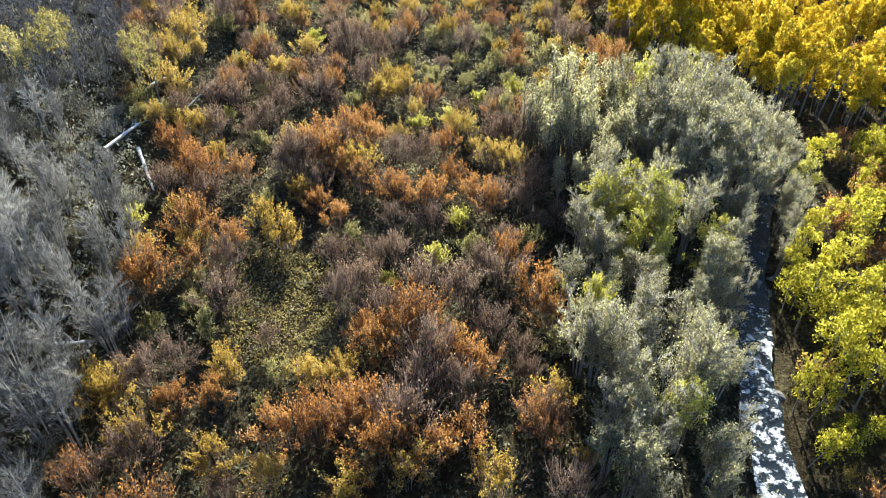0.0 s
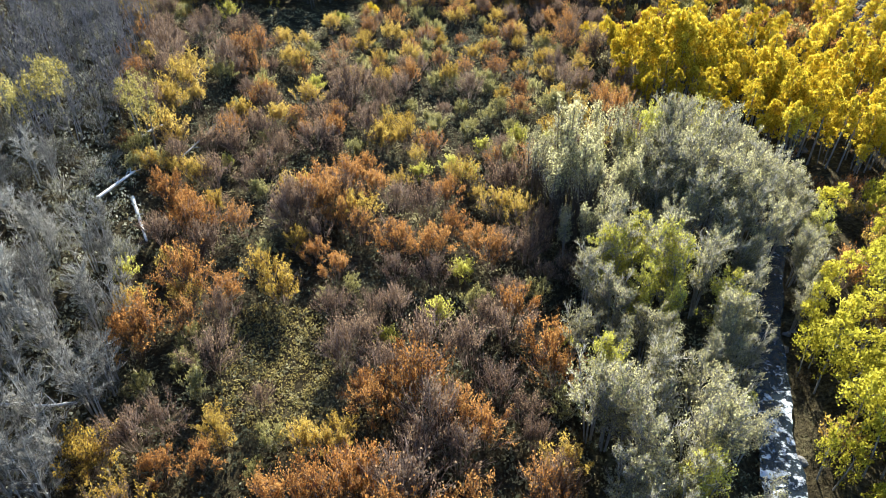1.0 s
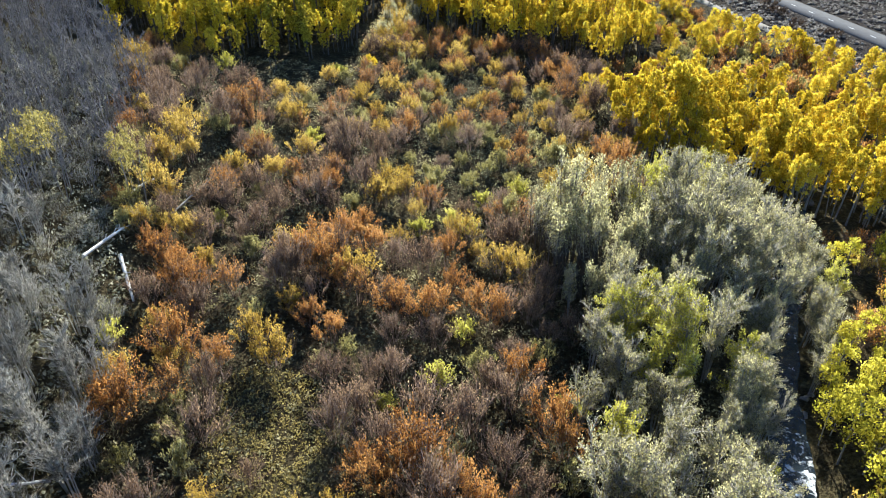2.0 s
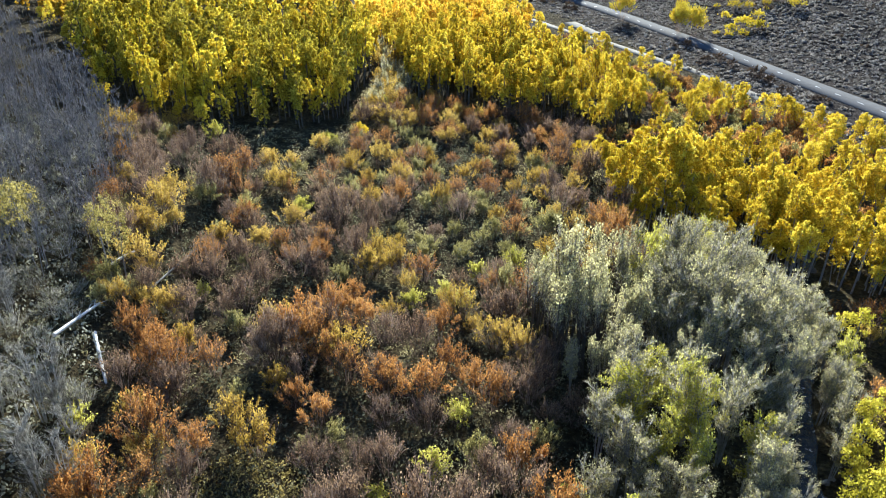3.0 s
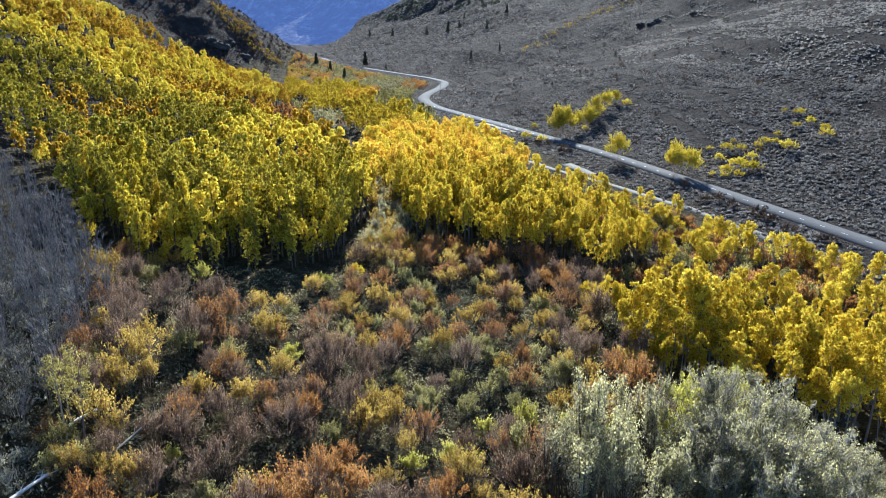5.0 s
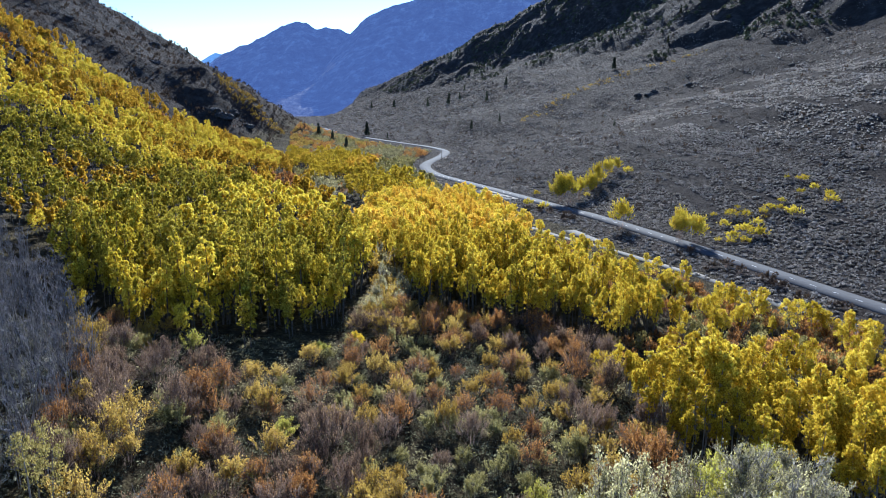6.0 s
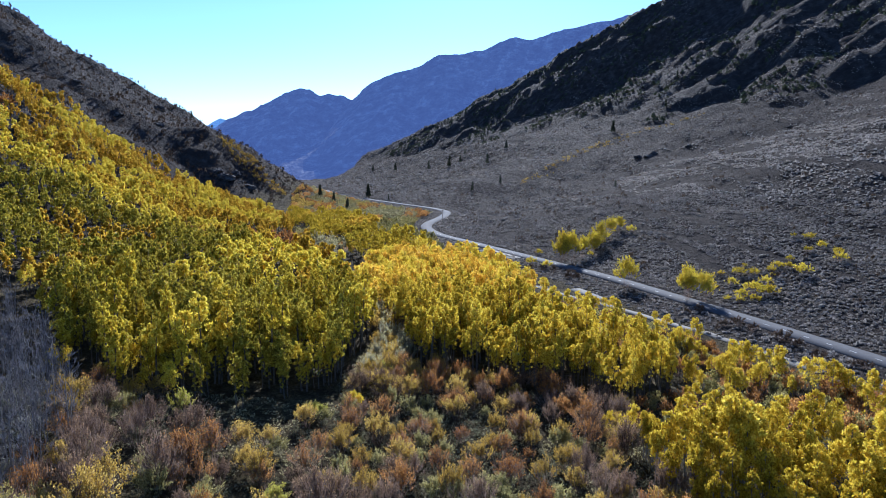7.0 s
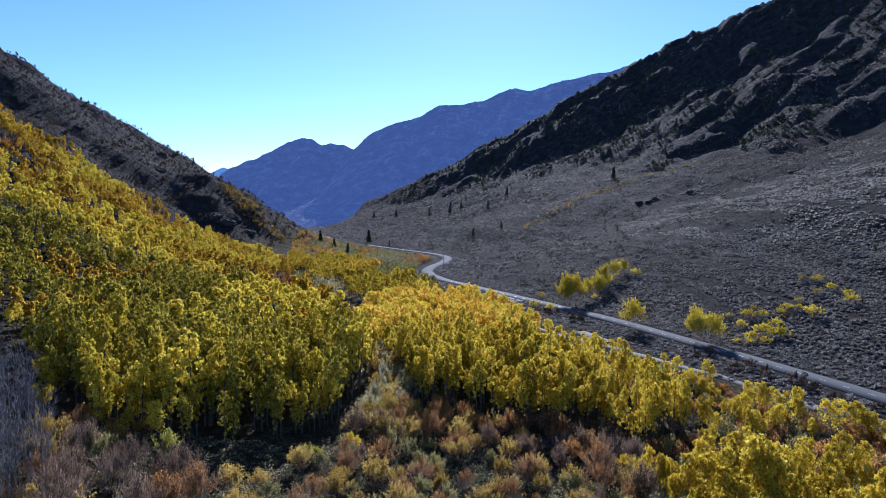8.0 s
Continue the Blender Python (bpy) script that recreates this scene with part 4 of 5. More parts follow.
plant("cottonwood_tree", "yellow-green young cottonwood on the stream bank", "tree", "young cottonwoods on the bank", [*low_bank[2::3], *high_bank[2::8]], aspen_parts(LIME_LEAF, 6.5, 2.3, 1200, 0.185, BARK_GREY, 0.15), 0.6, 1.1, 6, 34)

# bare trees on the bank, and the pale ones among them
PALE_AT = ((-52.2, 76.1), (-54.5, 73.2), (-41.2, 77.2), (-39.6, 73.5), (-53, 80.5), (-45, 40), (-38, 30))
bare = clear_of(scatter(GREY_LEFT, 3.3, 107, 0.6), PALE_AT, 2.2)
gap = (bare[:, 0] > -46.5) & (bare[:, 1] > 53) & (bare[:, 1] < 73)
bare = bare[~gap]
bare = bare[np.argsort(bare[:, 1] - 0.4 * bare[:, 0])]
plant("bare_tree", "leafless grey tree with a haze of fine twigs", "tree", "bare trees on the bank", bare[:280], grey_parts(HERB, 0, 9.8, 3.0, 1900, BARE_TWIG, BARE_BARK, 0.13, 4, 0.08, (0.022, 0.062), 0.6), 0.6, 1.15, 8, 11)
# the farther trees have a darker twig colour than the nearer ones
thicket("bare_wood", "leafless grey wood at the foot of the slope", "trees", bare[280:], grey_parts(HERB, 0, 10.0, 2.8, 280, DARK_BARE_TWIG, BARK_GREY, 0.2, 2, 0.09, (0.04, 0.085), 1.1), 0.65, 1.1, 6, 28)
brush = scatter(((-28, 8), (-31, 40), (-36, 56), (-44, 72), (-52, 100), (-64, 130), (-78, 130), (-66, 84), (-50, 40), (-42, 8)), 4.1, 125, 0.9)
plant("bare_shrub", "low leafless grey shrub under bare trees", "shrub", "grey shrubs on the bank", brush, willow_parts(HERB, 2.6, 2.1, 160, 0.12, BARK_DARK, 520, BARE_TWIG), 0.7, 1.2, 6, 39)
plant("pale_cottonwood", "slender cottonwood with pale yellow leaves among bare trees", "tree", "pale trees on the bank", PALE_AT[:5], aspen_parts(PALE_LEAF, 9.6, 2.8, 1500, 0.15, BARK_GREY, 0.22), 0.85, 1.05, 5, 21)

# the scrub of the valley floor
fixed = [*RUSSET_AT, *RUSSET_FAR, *AMBER_AT, *LIME_AT, *OLIVE_AT, *PLUM_AT]
spots = scatter(SHRUBS, 4.4, 110, 0.8)
SHADE = ((-50, 124), (-42, 117), (-28, 117), (-23, 127), (-26, 136), (-50, 131))
spots = clear_of(spots[~inside(CLEARING, spots[:, 0], spots[:, 1]) & ~inside(SHADE, spots[:, 0], spots[:, 1])], fixed, 2.6)
tone = fbm(spots[:, 0] / 14, spots[:, 1] / 14, 81, 3) + rng.normal(size=len(spots)) * 0.25
rank = np.argsort(np.argsort(tone)) / len(tone)
far_part = np.clip((spots[:, 1] - 80) / 40, 0, 1)
plum_to, amber_to, rust_to = 0.44 - 0.22 * far_part, 0.60 - 0.12 * far_part, 0.76
is_plum, is_amber = rank < plum_to, (rank >= plum_to) & (rank < amber_to)
is_rust, is_olive = (rank >= amber_to) & (rank < rust_to), rank >= rust_to
plant("willow_shrub", "bare plum-brown willow shrub with upright stems", "shrub", "brown shrubs", [*PLUM_AT, *spots[is_plum]][:300], willow_parts(PLUM_LEAF, 4.8, 2.6, 950, 0.095, BARK_DARK, 800), 0.75, 1.25, 9, 13)
plant("russet_shrub", "russet-leaved shrub with dark upright stems", "shrub", "russet shrubs", [*RUSSET_AT, *RUSSET_FAR], willow_parts(RUSSET, 4.8, 2.6, 2600, 0.1, BARK_DARK, 540), 0.85, 1.25, 8, 14)
plant("amber_shrub", "amber-yellow shrub with upright leafy stems", "shrub", "amber shrubs", [*AMBER_AT, *spots[is_amber]][:300], willow_parts(AMBER, 4.5, 2.3, 2200, 0.1, BARK_DARK, 460), 0.75, 1.2, 8, 15)
plant("olive_shrub", "low olive-green shrub with pale leaf tips", "shrub", "olive shrubs", [*OLIVE_AT, *spots[is_olive]][:300], willow_parts(OLIVE, 3.2, 1.9, 1500, 0.097, BARK_DARK, 320, HERB), 0.65, 1.15, 7, 16)
plant("rust_shrub", "thin rust-brown shrub with fine bare twigs", "shrub", "rust shrubs", spots[is_rust], willow_parts(RUSSET, 4.5, 2.4, 1200, 0.097, BARK_DARK, 700), 0.7, 1.2, 6, 22)
plant("lime_shrub", "bright lime-yellow leafy shrub", "shrub", "lime shrubs", LIME_AT, willow_parts(LIME_SHRUB, 3.2, 1.8, 1500, 0.105), 0.8, 1.15, 5, 23)


def tuft_parts(leaf, h, n, size):
    def build(r):
        a = r.uniform(0, 2 * np.pi, n)
        pos = np.stack([np.cos(a) * r.uniform(0, 0.7, n), np.sin(a) * r.uniform(0, 0.7, n), r.uniform(0.05, h, n)], 1)
        return [("tufts", leaves(r, pos, size, 0.45, 1.6), leaf, "")]
    return build


floor = scatter(((-34, 2), (28, 2), (34, 90), (30, 150), (4, 158), (-8, 165), (-11, 200), (-17, 200), (-20, 165), (-24, 140), (-66, 136), (-52, 100)), 1.35, 112, 0.9)
split = vnoise(floor[:, 0] / 7, floor[:, 1] / 7, 83)
thicket("herb_cover", "pale grey-green herbs and dry leaves between the shrubs", "undergrowth", floor[split > 0.42], tuft_parts(HERB, 0.7, 16, 0.17), 0.6, 1.6, 8, 24)
thicket("grass_cover", "straw-coloured dry grass in the clearings", "grass", floor[split <= 0.42], tuft_parts(STRAW, 0.4, 16, 0.16), 0.6, 1.4, 8, 25)
bank = scatter(((-26, -5), (-36, 60), (-49, 86), (-66, 136), (-95, 140), (-75, 60), (-55, -5)), 1.6, 113, 0.9)
thicket("herb_cover", "grey-green undergrowth and brush beneath bare trees", "undergrowth", bank, tuft_parts(BANK_HERB, 1.2, 14, 0.2), 0.7, 1.6, 6, 29)
meadow = scatter(((-23, 43), (-20.5, 48), (-13, 48), (-10.5, 40), (-11, 32), (-15.4, 30), (-21, 34)), 0.62, 124, 0.9)
thicket("grass_cover", "golden dry grass covering a small clearing", "grass", meadow, tuft_parts(MEADOW, 0.35, 14, 0.15), 0.7, 1.3, 8, 35)

pale = scatter(((-17, 144), (-10, 144), (-8.5, 152), (-9, 166), (-13, 172), (-16, 160)), 0.75, 128, 0.9)
thicket("grass_cover", "pale dry grass in the gap between two groves", "grass", pale, tuft_parts(STRAW, 0.35, 14, 0.15), 0.7, 1.3, 8, 54)

GAP = ((-20, 152), (-12.5, 160), (-8, 164), (-9, 180), (-13, 212), (-20, 214), (-18, 190), (-15.5, 166))
between = scatter(GAP, 3.3, 132, 0.8)
plant("grey_shrub", "half-bare grey willow shrub between two groves", "shrub", "grey shrubs in the gap", between[::2], willow_parts(GREY_LEAF, 5.4, 2.0, 900, 0.14, BARK_DARK, 420, GREY_TWIG), 0.7, 1.2, 4, 65)
plant("amber_shrub", "amber willow shrub between two groves", "shrub", "amber shrubs in the gap", between[1::2], willow_parts(AMBER, 4.2, 2.0, 1000, 0.14, BARK_DARK, 300), 0.7, 1.2, 4, 66)

# between the groves and the road
edge = clear_of(scatter(EDGE_RIGHT, 3.5, 111, 0.7), [*EDGE_AT, *RUST_EDGE], 3.0)
plant("young_aspen", "small yellow aspen at the edge of the scrub", "tree", "young aspens by the track", [*EDGE_AT, *edge[::5]], aspen_parts(ASPEN_LEAF, 7.8, 2.2, 1500, 0.2, BARK_GREY, 0.2), 0.6, 1.1, 7, 17)
plant("rust_shrub", "rust-brown shrub among young aspens", "shrub", "rust shrubs by the track", [*RUST_EDGE, *edge[1::3], *edge[3::6]], willow_parts(RUSSET, 3.4, 2.3, 420, 0.18, BARK_DARK, 300), 0.75, 1.2, 6, 18)
plant("olive_shrub", "grey-olive shrub among young aspens", "shrub", "olive shrubs by the track", edge[2::3], willow_parts(OLIVE, 3.2, 2.1, 480, 0.18, BARK_DARK, 240, HERB), 0.75, 1.2, 6, 19)
BIG_ROADSIDE = ((67.5, 281), (82.5, 259), (87, 256.5), (84.5, 264), (52, 338), (58.5, 341), (64, 347), (71, 356), (55, 344), (68, 351), (76, 366), (84, 378), (90, 388))
plant("roadside_tree", "bushy yellow-leaved tree beside the road", "tree", "yellow trees by the road", BIG_ROADSIDE, willow_parts(ASPEN_GREEN, 11.0, 4.8, 3600, 0.26, BARK_DARK, 500), 0.75, 1.05, 5, 38)
plant("roadside_shrub", "yellow-leaved shrub beside the road on the scrub slope", "shrub", "yellow shrubs by the road", ROAD_BUSHES, willow_parts(ASPEN_GREEN, 4.0, 2.9, 900, 0.22, BARK_DARK, 300), 0.5, 1.1, 7, 30)
verge = beside_road(175, 330, -19, -7, 8.5, 127)
plant("verge_shrub", "dark round shrub on the sandy road verge", "shrub", "dark shrubs below the road", verge, willow_parts(BRUSH_BROWN, 2.2, 2.1, 420, 0.2, BARK_DARK, 160), 0.6, 1.25, 5, 53)

# the valley beyond
WILLOWS_FAR = ((-6, 345), (6, 372), (-2, 410), (-16, 450), (-22, 500), (-40, 520), (-44, 470), (-36, 420), (-20, 385))
GREY_FAR = ((-62, 300), (-44, 312), (-44, 345), (-58, 368), (-72, 350))
beyond = scatter(VALLEY_FAR, 4.6, 114, 0.9)
beyond = beyond[road_x(beyond[:, 1] + 80) > beyond[:, 0] - 2]
willowy, greyish = inside(WILLOWS_FAR, beyond[:, 0], beyond[:, 1]), inside(GREY_FAR, beyond[:, 0], beyond[:, 1])
thicket("valley_willows", "olive-green willows in a round thicket beside the road", "thicket", beyond[willowy], willow_parts(OLIVE, 5.0, 2.8, 230, 0.42, BARK_DARK, 60, GREY_TWIG), 0.7, 1.2, 6, 57)
thicket("grey_thicket", "grey half-bare willows between yellow aspens", "thicket", beyond[greyish], willow_parts(GREY_LEAF, 6.0, 2.6, 200, 0.36, BARK_DARK, 120, GREY_TWIG), 0.7, 1.2, 6, 58)
beyond = beyond[~willowy & ~greyish]
tone = fbm(beyond[:, 0] / 26, beyond[:, 1] / 40, 85, 3)
aspens = (beyond[:, 1] < 520 - 0.9 * (beyond[:, 0] + 60)) & (beyond[:, 1] < 540) & (tone < 0.25)
thicket("valley_aspens", "orange-gold aspens far up the valley", "trees", beyond[aspens & (tone < -0.22)], aspen_parts(ASPEN_ORANGE, 9.0, 2.5, 280, 0.5, BARK_ASPEN, 0.28), 0.6, 1.15, 6, 40)
thicket("valley_aspens", "yellow aspens far up the valley", "trees", beyond[aspens & (tone >= -0.22)], aspen_parts(ASPEN_LEAF, 9.0, 2.5, 280, 0.5, BARK_ASPEN, 0.28), 0.6, 1.15, 6, 43)
low = beyond[~aspens]
hue = fbm(low[:, 0] / 22, low[:, 1] / 34, 95, 3)
for k, (lo, hi, leaf, text) in enumerate(((-9, -0.34, AMBER, "amber shrubs far up the valley"), (-0.34, -0.12, RUSSET, "red-brown thickets far up the valley"), (-0.12, 0.16, GREY_LEAF, "grey bare thickets far up the valley"), (0.16, 9, OLIVE, "olive-green willows far up the valley"))):
    thicket("valley_thicket", text, "thicket", low[(hue >= lo) & (hue < hi)], willow_parts(leaf, 3.2, 2.3, 150, 0.4, BARK_DARK, 50), 0.5, 1.25, 6, 60 + k)
thicket("slope_brush", "dark brush and dry shrubs on the rocky hillside", "brush", scatter(HILL_LEFT, 8.0, 115, 0.9), willow_parts(BRUSH_BROWN, 2.8, 3.0, 24, 0.8, BARK_DARK, 10), 0.4, 1.3, 5, 45)
thicket("gully_brush", "amber and rust brush in a dry gully on the slope", "brush", scatter(GULLY_RIGHT, 7.0, 116, 1.4), willow_parts(AMBER, 3.0, 2.4, 60, 0.5, BARK_DARK, 16), 0.4, 1.1, 5, 46)
thicket("gully_brush", "orange brush down the side of the rocky spur", "brush", scatter(((-214, 712), (-206, 742), (-184, 722), (-165, 704), (-146, 694), (-140, 682), (-172, 680), (-190, 694)), 3.6, 117, 0.9), willow_parts(AMBER, 4.0, 2.6, 90, 0.5, BARK_DARK, 16), 0.5, 1.2, 5, 47)


def sage_parts(size, n=7):
    """A low rounded bush: a dome of small upright sprays."""
    def build(r):
        d = unit(r.normal(size=(n, 3)))
        d[:, 2] = np.abs(d[:, 2]) * 0.9
        return [("sage", leaves(r, d * size * 0.4 * (1, 1, 0.75) + (0, 0, 0.08), size * 1.5 / math.sqrt(n), 0.35, 1.1, d * 0.5), SAGE, "")]
    return build


def in_rows(spots, seed, keep=0.0):
    """Sage stands closer along the low terraces that follow the slope."""
    across, along = spots[:, 0] + 0.155 * spots[:, 1], spots[:, 1] - 0.155 * spots[:, 0]
    return spots[fbm(across / 11, along / 70, seed, 3) + 0.4 * fbm(across / 4, along / 12, seed + 4, 2) > keep]


thicket("sagebrush", "grey sagebrush dotting the dry slope above the road", "scrub", in_rows(beside_road(110, 480, 6, 150, 1.15, 118), 71, -0.3), sage_parts(1.15, 8), 0.5, 1.4, 9, 48)
thicket("sagebrush", "grey sagebrush between the road and the woods", "scrub", beside_road(120, 450, -24, -5.5, 1.9, 119), sage_parts(1.0, 14), 0.6, 1.6, 9, 49)
thicket("sagebrush", "grey sagebrush across the middle of the slope", "scrub", in_rows(beside_road(150, 640, 140, 340, 1.9, 134), 74, -0.12), sage_parts(1.25, 5), 0.5, 1.4, 8, 69)
thicket("sagebrush", "grey sagebrush spread over the higher slope", "scrub", in_rows(np.concatenate([beside_road(300, 600, 335, 620, 2.8, 120), beside_road(600, 1380, 150, 620, 2.8, 135)]), 72, 0.08), sage_parts(1.4, 5), 0.5, 1.5, 9, 50)
thicket("sagebrush", "grey sagebrush along the foot of the far slope", "scrub", in_rows(beside_road(470, 1100, 7, 130, 2.2, 123), 73, -0.1), sage_parts(1.6, 5), 0.5, 1.5, 8, 51)
r_end = np.random.default_rng(133)
end_y = r_end.uniform(950, 1950, 11000)
thicket("sagebrush", "grey sagebrush at the far end of the slope", "scrub", np.stack([foot_x(end_y) + r_end.uniform(-40, 230, 11000), end_y], 1), sage_parts(2.6, 5), 0.5, 1.5, 6, 67)
thicket("slope_brush", "dark scattered shrubs on the scrub slope", "brush", beside_road(190, 1320, 18, 560, 17.0, 126), willow_parts(BRUSH_BROWN, 2.0, 1.9, 22, 0.6, BARK_DARK, 8), 0.4, 1.2, 5, 52)

# dark brush and dwarf conifers over the rocky upper face
r_face = np.random.default_rng(131)
face = np.stack([r_face.uniform(-200, 1050, 16000), r_face.uniform(520, 1750, 16000)], 1)
share, _ = slope_share(face[:, 0], face[:, 1])
face = face[(share > 0.36 + 0.1 * fbm(face[:, 0] / 80, face[:, 1] / 80, 47, 3)) & (share < 0.98) & (fbm(face[:, 0] / 45, face[:, 1] / 45, 49, 3) > -0.15)]
thicket("mountain_brush", "dark brush and dwarf conifers on the rocky upper face", "brush", face, sparse_parts(5.0, 14), 0.4, 1.2, 6, 64)

# ---- conifers ----
PINES = ((-121, 741, 15), (-106, 726, 11), (-81, 635, 13), (-83, 840, 18), (-57, 794, 8), (11, 1077, 22), (30, 1158, 18), (-82, 1326, 16), (32, 784, 12), (62, 785, 11), (61, 989, 14), (205, 896, 16), (255, 863, 12), (136, 588, 6), (-9.3, 183.4, 11), (-300, 905, 10), (-285, 860, 8), (-252, 800, 11), (-352, 985, 12), (-420, 930, 9), (279, 936, 12), (96, 1100, 14), (325, 1040, 13), (-20, 1200, 15), (40, 1240, 14), (-130, 1420, 16))
for k in range(len(PINES)):
    x, y, h = PINES[k]
    plant("conifer", "dark green conifer standing alone", "tree", "scattered conifers", [(x, y)], pine_parts(0.8 * h, 0.15 * h), 0.95, 1.05, 1, 200 + k)


# ---- road markings, track, posts and poles ----
def bevel_box(name, sx, sy, sz, material, bevel=0.01, at=(0, 0, 0)):
    bm = bmesh.new()
    bmesh.ops.create_cube(bm, size=1.0, matrix=Matrix.Translation(at) @ Matrix.Diagonal((sx, sy, sz, 1)))
    bmesh.ops.bevel(bm, geom=bm.edges[:], offset=bevel, segments=1, affect="EDGES")
    me = bpy.data.meshes.new(name)
    bm.to_mesh(me)
    bm.free()
    me.materials.append(material)
    return me


dash_mesh = bevel_box("dash", 0.16, 2.1, 0.012, PAINT, 0.003)
y = 118.0
while y < 460:
    slope = float(road_x(y + 1) - road_x(y - 1)) / 2
    ob = new("dash", dash_mesh)
    ob.parent = road
    ob.matrix_basis = pose(float(road_x(y)), y, float(road_z(y)) + 0.168, 0, 0, -math.degrees(math.atan(slope)))
    y += 7.45 / math.hypot(1, slope)

track_x = lambda y: soft(y, (170, 186, 200, 217, 232, 251, 272, 300), (91, 85, 80, 74, 65, 55, 39, 22), 4.0)
ribbon("dirt_track", track_x, 1.7, 182, 282, 2.0, lambda x, y: height(x, y) + 0.1, DIRT, "pale dirt track winding below the road", "track", 0.5, 0.7)
ribbon("gravel_pullout", lambda y: road_x(y) - 8.0, 4.2, 352, 382, 2.0, lambda x, y: road_z(y) + 0.07, DIRT, "pale gravel lay-by beside the road", "lay-by", 0.5, 1.5)
ribbon("gravel_pullout", lambda y: road_x(y) - 26.0, 2.5, 262, 280, 2.0, lambda x, y: height(x, y) + 0.15, DIRT, "pale gravel patch beside the woods", "gravel", 0.5, 1.0)


def marker_post(x, y):
    root = tagged(new("marker_post"), "thin roadside marker post with a pale top", "post", "posts along the road")
    part("shaft", bevel_box("shaft", 0.10, 0.05, 1.1, POLE_WOOD, 0.01, (0, 0, 0.5)), root)
    part("reflector", bevel_box("reflector", 0.11, 0.06, 0.22, PAINT, 0.01, (0, 0, 1.16)), root, "white reflector")
    root.matrix_basis = pose(x, y, float(height(x, y)))


for y in (196, 214, 233, 300):
    marker_post(float(road_x(y)) - 5.2, y)


def utility_pole(x, y, h, lean):
    root = tagged(new("utility_pole"), "weathered wooden utility pole on the scrub slope", "pole", "utility poles")
    v, f = stem([(0, 0, -0.5), (0, 0, h * 0.5), (0, 0, h)], (0.17, 0.15, 0.11), 8)
    part("pole", mesh_of("pole", v, f, POLE_WOOD, True), root)
    part("crossarm", bevel_box("crossarm", 1.9, 0.12, 0.14, POLE_WOOD, 0.015, (0, 0.14, h - 0.5)), root)
    for dx in (-0.8, -0.35, 0.35, 0.8):
        v, f = stem([(dx, 0.14, h - 0.44), (dx, 0.14, h - 0.36), (dx, 0.14, h - 0.26)], (0.03, 0.06, 0.03), 6)
        part("insulator", mesh_of("insulator", v, f, STONE), root)
    root.matrix_basis = pose(x, y, float(height(x, y)), 0, lean, -25)


utility_pole(124.4, 217.8, 8.5, 3)
utility_pole(92.0, 300.0, 8.5, 1)
utility_pole(0.0, 545.0, 9.0, 0)


# ---- stream ----
def build_stream():
    ys = np.arange(-30, 118, 0.5)
    us = np.linspace(-1, 1, 13)
    cx = stream_x(ys)
    half = 1.45 + 0.5 * fbm(ys / 5, ys * 0 + 1.7, 53)
    gx = cx[:, None] + us[None] * half[:, None] * 1.35
    gy = np.repeat(ys[:, None], len(us), 1)
    drop = 0.25 * np.floor((gy + 1.2 * fbm(gx, gy / 3, 54)) / 6.0) - 0.25 * gy / 6.0
    gz = floor_z(cx, ys)[:, None] - 0.78 + drop * 0.8 + 0.22 * fbm(gx * 0.9, gy * 0.7, 55, 4)
    i = np.arange(gx.size).reshape(gx.shape)
    f = np.stack([i[:-1, :-1], i[:-1, 1:], i[1:, 1:], i[1:, :-1]], -1).reshape(-1, 4)
    tagged(new("water", mesh_of("water", np.stack([gx, gy, gz], -1).reshape(-1, 3), f, water_material(), True)), "fast mountain stream with white rapids", "stream", kind="structure")


build_stream()


def stone(r, size, squash=0.7, material=STONE, finer=2):
    """A worn boulder: a cut-down ball with flattened, uneven sides."""
    bm = bmesh.new()
    bmesh.ops.create_icosphere(bm, subdivisions=finer, radius=size)
    off = Vector(r.normal(size=3) * 10)
    for v in bm.verts:
        n = noise.noise(v.co / size * 0.9 + off) * 0.55 + noise.noise(v.co / size * 2.3 + off) * 0.3 + (noise.noise(v.co / size * 6 + off) * 0.16 if finer > 2 else 0)
        v.co *= 1 + n
        v.co.z *= squash
    me = bpy.data.meshes.new("boulder")
    bm.to_mesh(me)
    bm.free()
    me.materials.append(material)
    return me


stone_rng = np.random.default_rng(31)
stones = [stone(stone_rng, 1.0, stone_rng.uniform(0.55, 0.85)) for _ in range(6)]
for k in range(34):
    y = stone_rng.uniform(12, 104)
    x = float(stream_x(y)) + stone_rng.choice((-1, 1)) * stone_rng.uniform(0.8, 3.4)
    s = stone_rng.uniform(0.25, 0.75)
    ob = tagged(new("boulder", stones[k % 6]), "grey granite boulder in the stream bed", "boulder", "boulders in the stream")
    ob.matrix_basis = pose(x, y, float(height(x, y)) + s * 0.15, 0, 0, stone_rng.uniform(0, 360)) @ Matrix.Diagonal((s, s, s, 1))

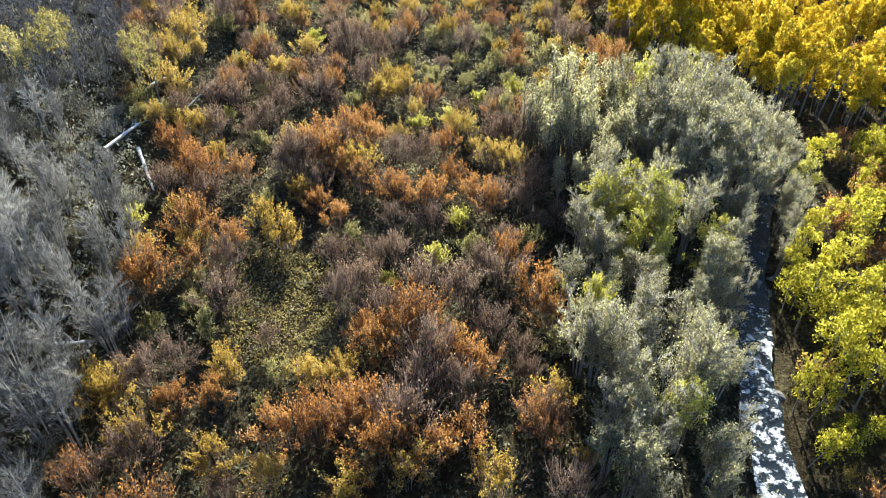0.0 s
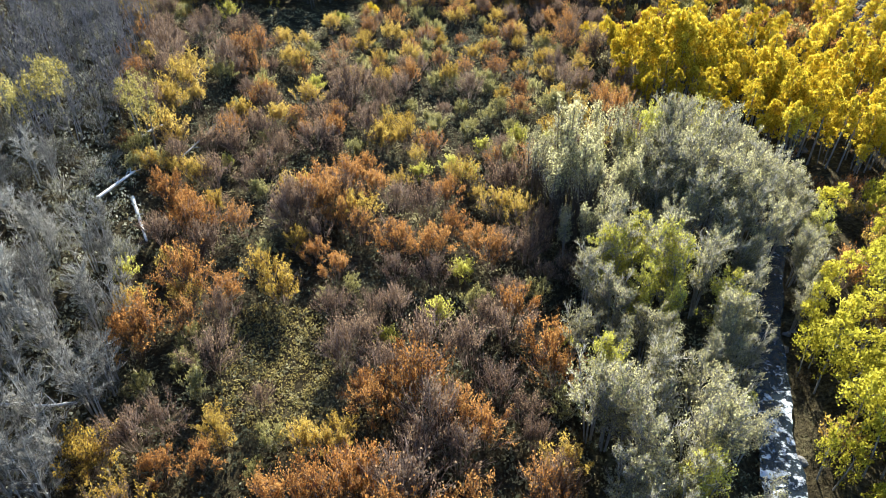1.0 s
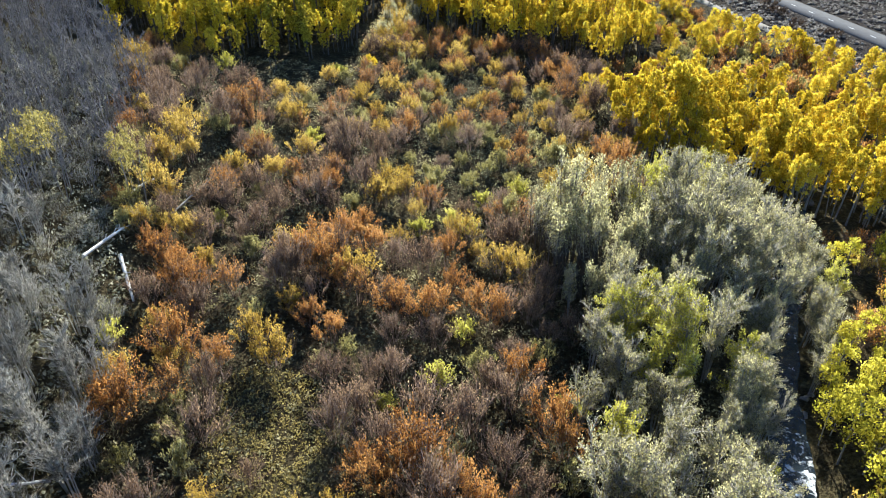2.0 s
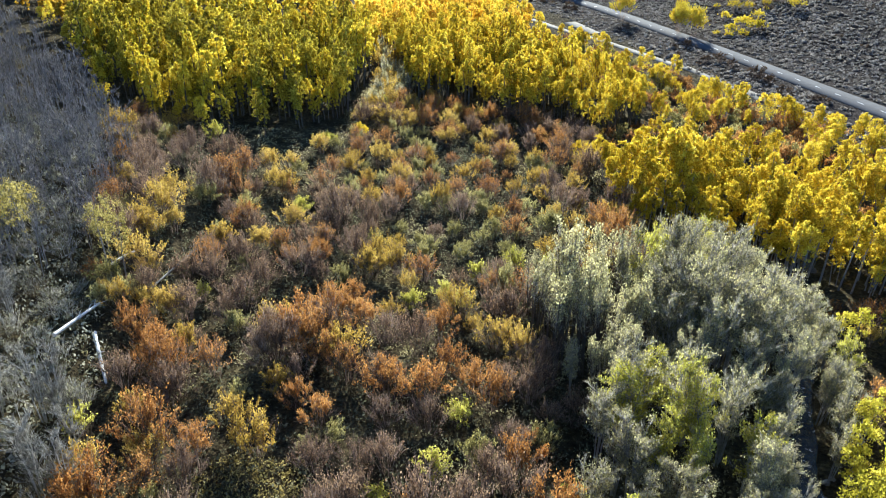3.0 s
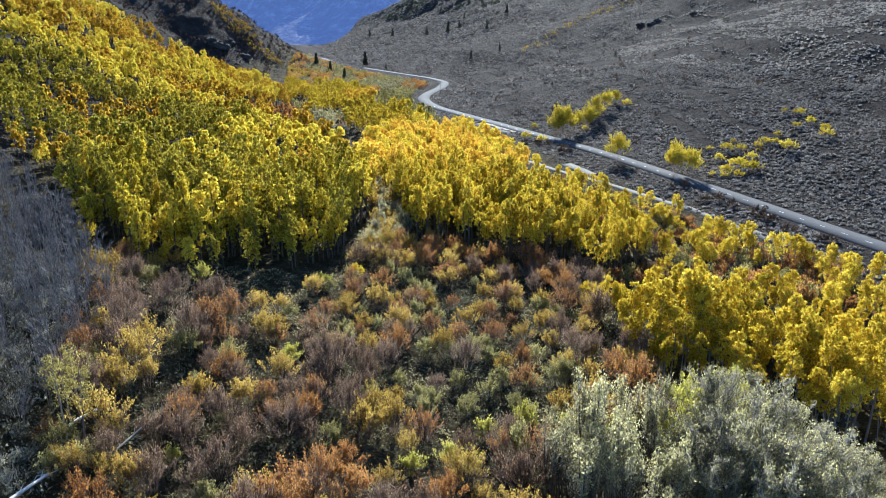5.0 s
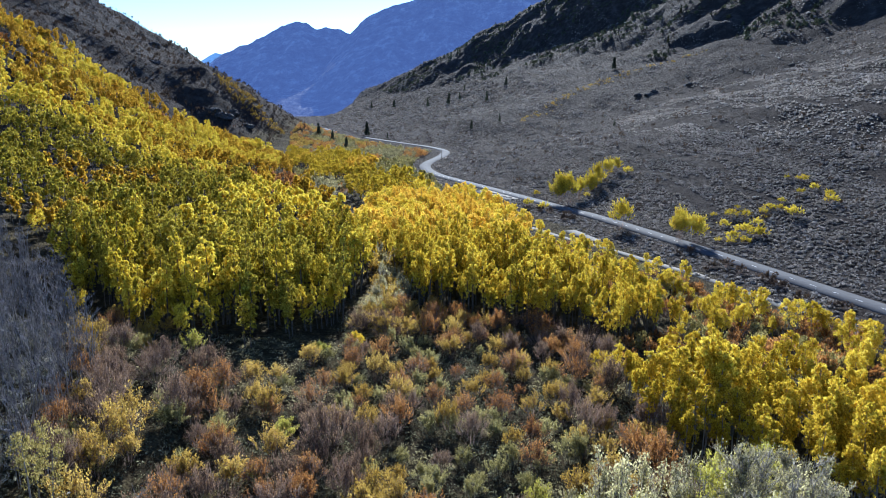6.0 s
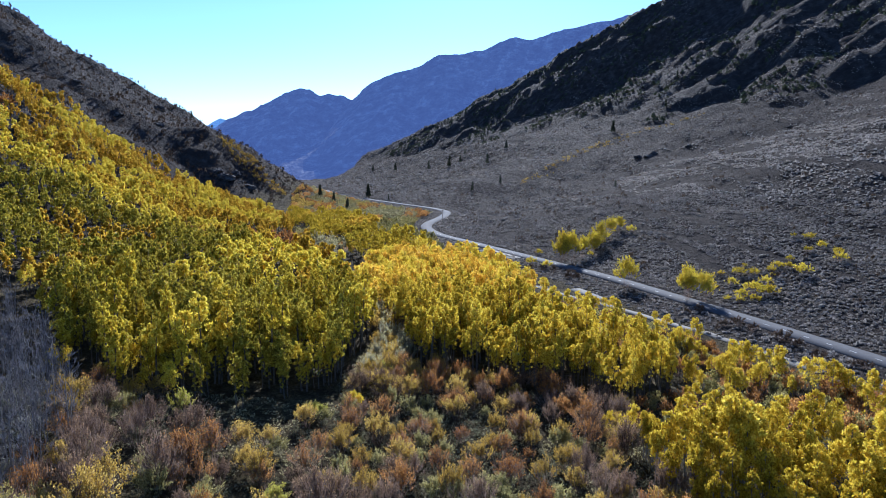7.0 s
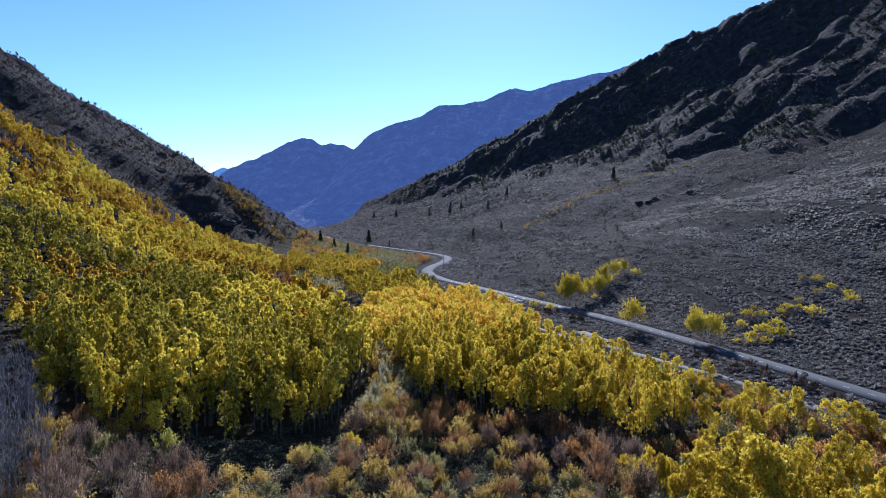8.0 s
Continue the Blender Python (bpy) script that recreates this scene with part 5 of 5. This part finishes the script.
# outcrops on the hillsides
OUTCROPS = ((-188, 652, 7), (-180, 664, 6), (-196, 656, 5), (-204, 612, 4), (-287, 673, 5), (191, 690, 5), (183, 699, 3.5), (197, 695, 4), (228, 692, 3), (298, 646, 3), (-300, 800, 6), (-225, 760, 6), (-240, 790, 6), (-178, 715, 5), (-262, 700, 5), (-186, 671, 6), (-170, 658, 5), (-336, 698, 5))
crags = [stone(stone_rng, 1.0, stone_rng.uniform(0.5, 0.9), DARK_STONE, 4) for _ in range(4)]
for k in range(len(OUTCROPS)):
    x, y, s = OUTCROPS[k]
    ob = tagged(new("rock_outcrop", crags[k % 4]), "dark granite outcrop on the hillside", "rock", "outcrops on the slopes")
    ob.matrix_basis = pose(x, y, float(height(x, y)) - s * 0.1, 0, 0, k * 67) @ Matrix.Diagonal((s, s * 0.9, s * 0.8, 1))


# ---- fallen trunks ----
def fallen_log(a, b, radius, lift, label, limbs=4, material=LOG_WHITE, seed=0):
    r = np.random.default_rng(seed)
    a, b = np.array([*a, float(height(*a)) + lift[0]]), np.array([*b, float(height(*b)) + lift[1]])
    root = tagged(new("fallen_log"), label, "log", "fallen trunks")
    bow = r.normal(size=3) * 0.12
    pts = [a + (b - a) * u + bow * math.sin(u * 3.1) - a for u in np.linspace(0, 1, 7)]
    v, f = stem(pts, radius * np.array([1.15, 1.05, 1.0, 0.95, 0.85, 0.75, 0.62]), 9)
    part("trunk", mesh_of("trunk", v, f, material, True), root)
    for k in range(limbs):
        u = r.uniform(0.35, 1.0)
        p = (b - a) * u
        d = unit(r.normal(size=3) + (0, 0, 0.6) + (b - a) / np.linalg.norm(b - a)) * r.uniform(0.6, 1.8)
        v, f = stem([p, p + d * 0.6, p + d], (radius * 0.35, radius * 0.22, 0.02), 5)
        part("branch", mesh_of("branch", v, f, material), root)
    root.matrix_basis = Matrix.Translation(a)


fallen_log((-39.7, 58.2), (-38.3, 65.6), 0.19, (2.3, 1.6), "bleached white trunk fallen among bare trees", 5, LOG_WHITE, 1)
fallen_log((-37.5, 61.6), (-33.7, 54.7), 0.2, (0.7, 1.1), "bleached white trunk lying on the bank", 3, LOG_WHITE, 2)
fallen_log((-36.4, 28.4), (-31.4, 30.9), 0.14, (2.4, 2.4), "thin pale trunk leaning through bare brush", 5, LOG_WHITE, 3)
fallen_log((-40.2, 73.0), (-38.2, 77.4), 0.15, (1.8, 2.0), "short pale trunk propped among bare trees", 3, LOG_WHITE, 4)
fallen_log((-35.4, 70.3), (-33.2, 83.0), 0.12, (1.0, 1.6), "grey branched deadfall at the edge of the bare trees", 16, BARK_GREY, 5)
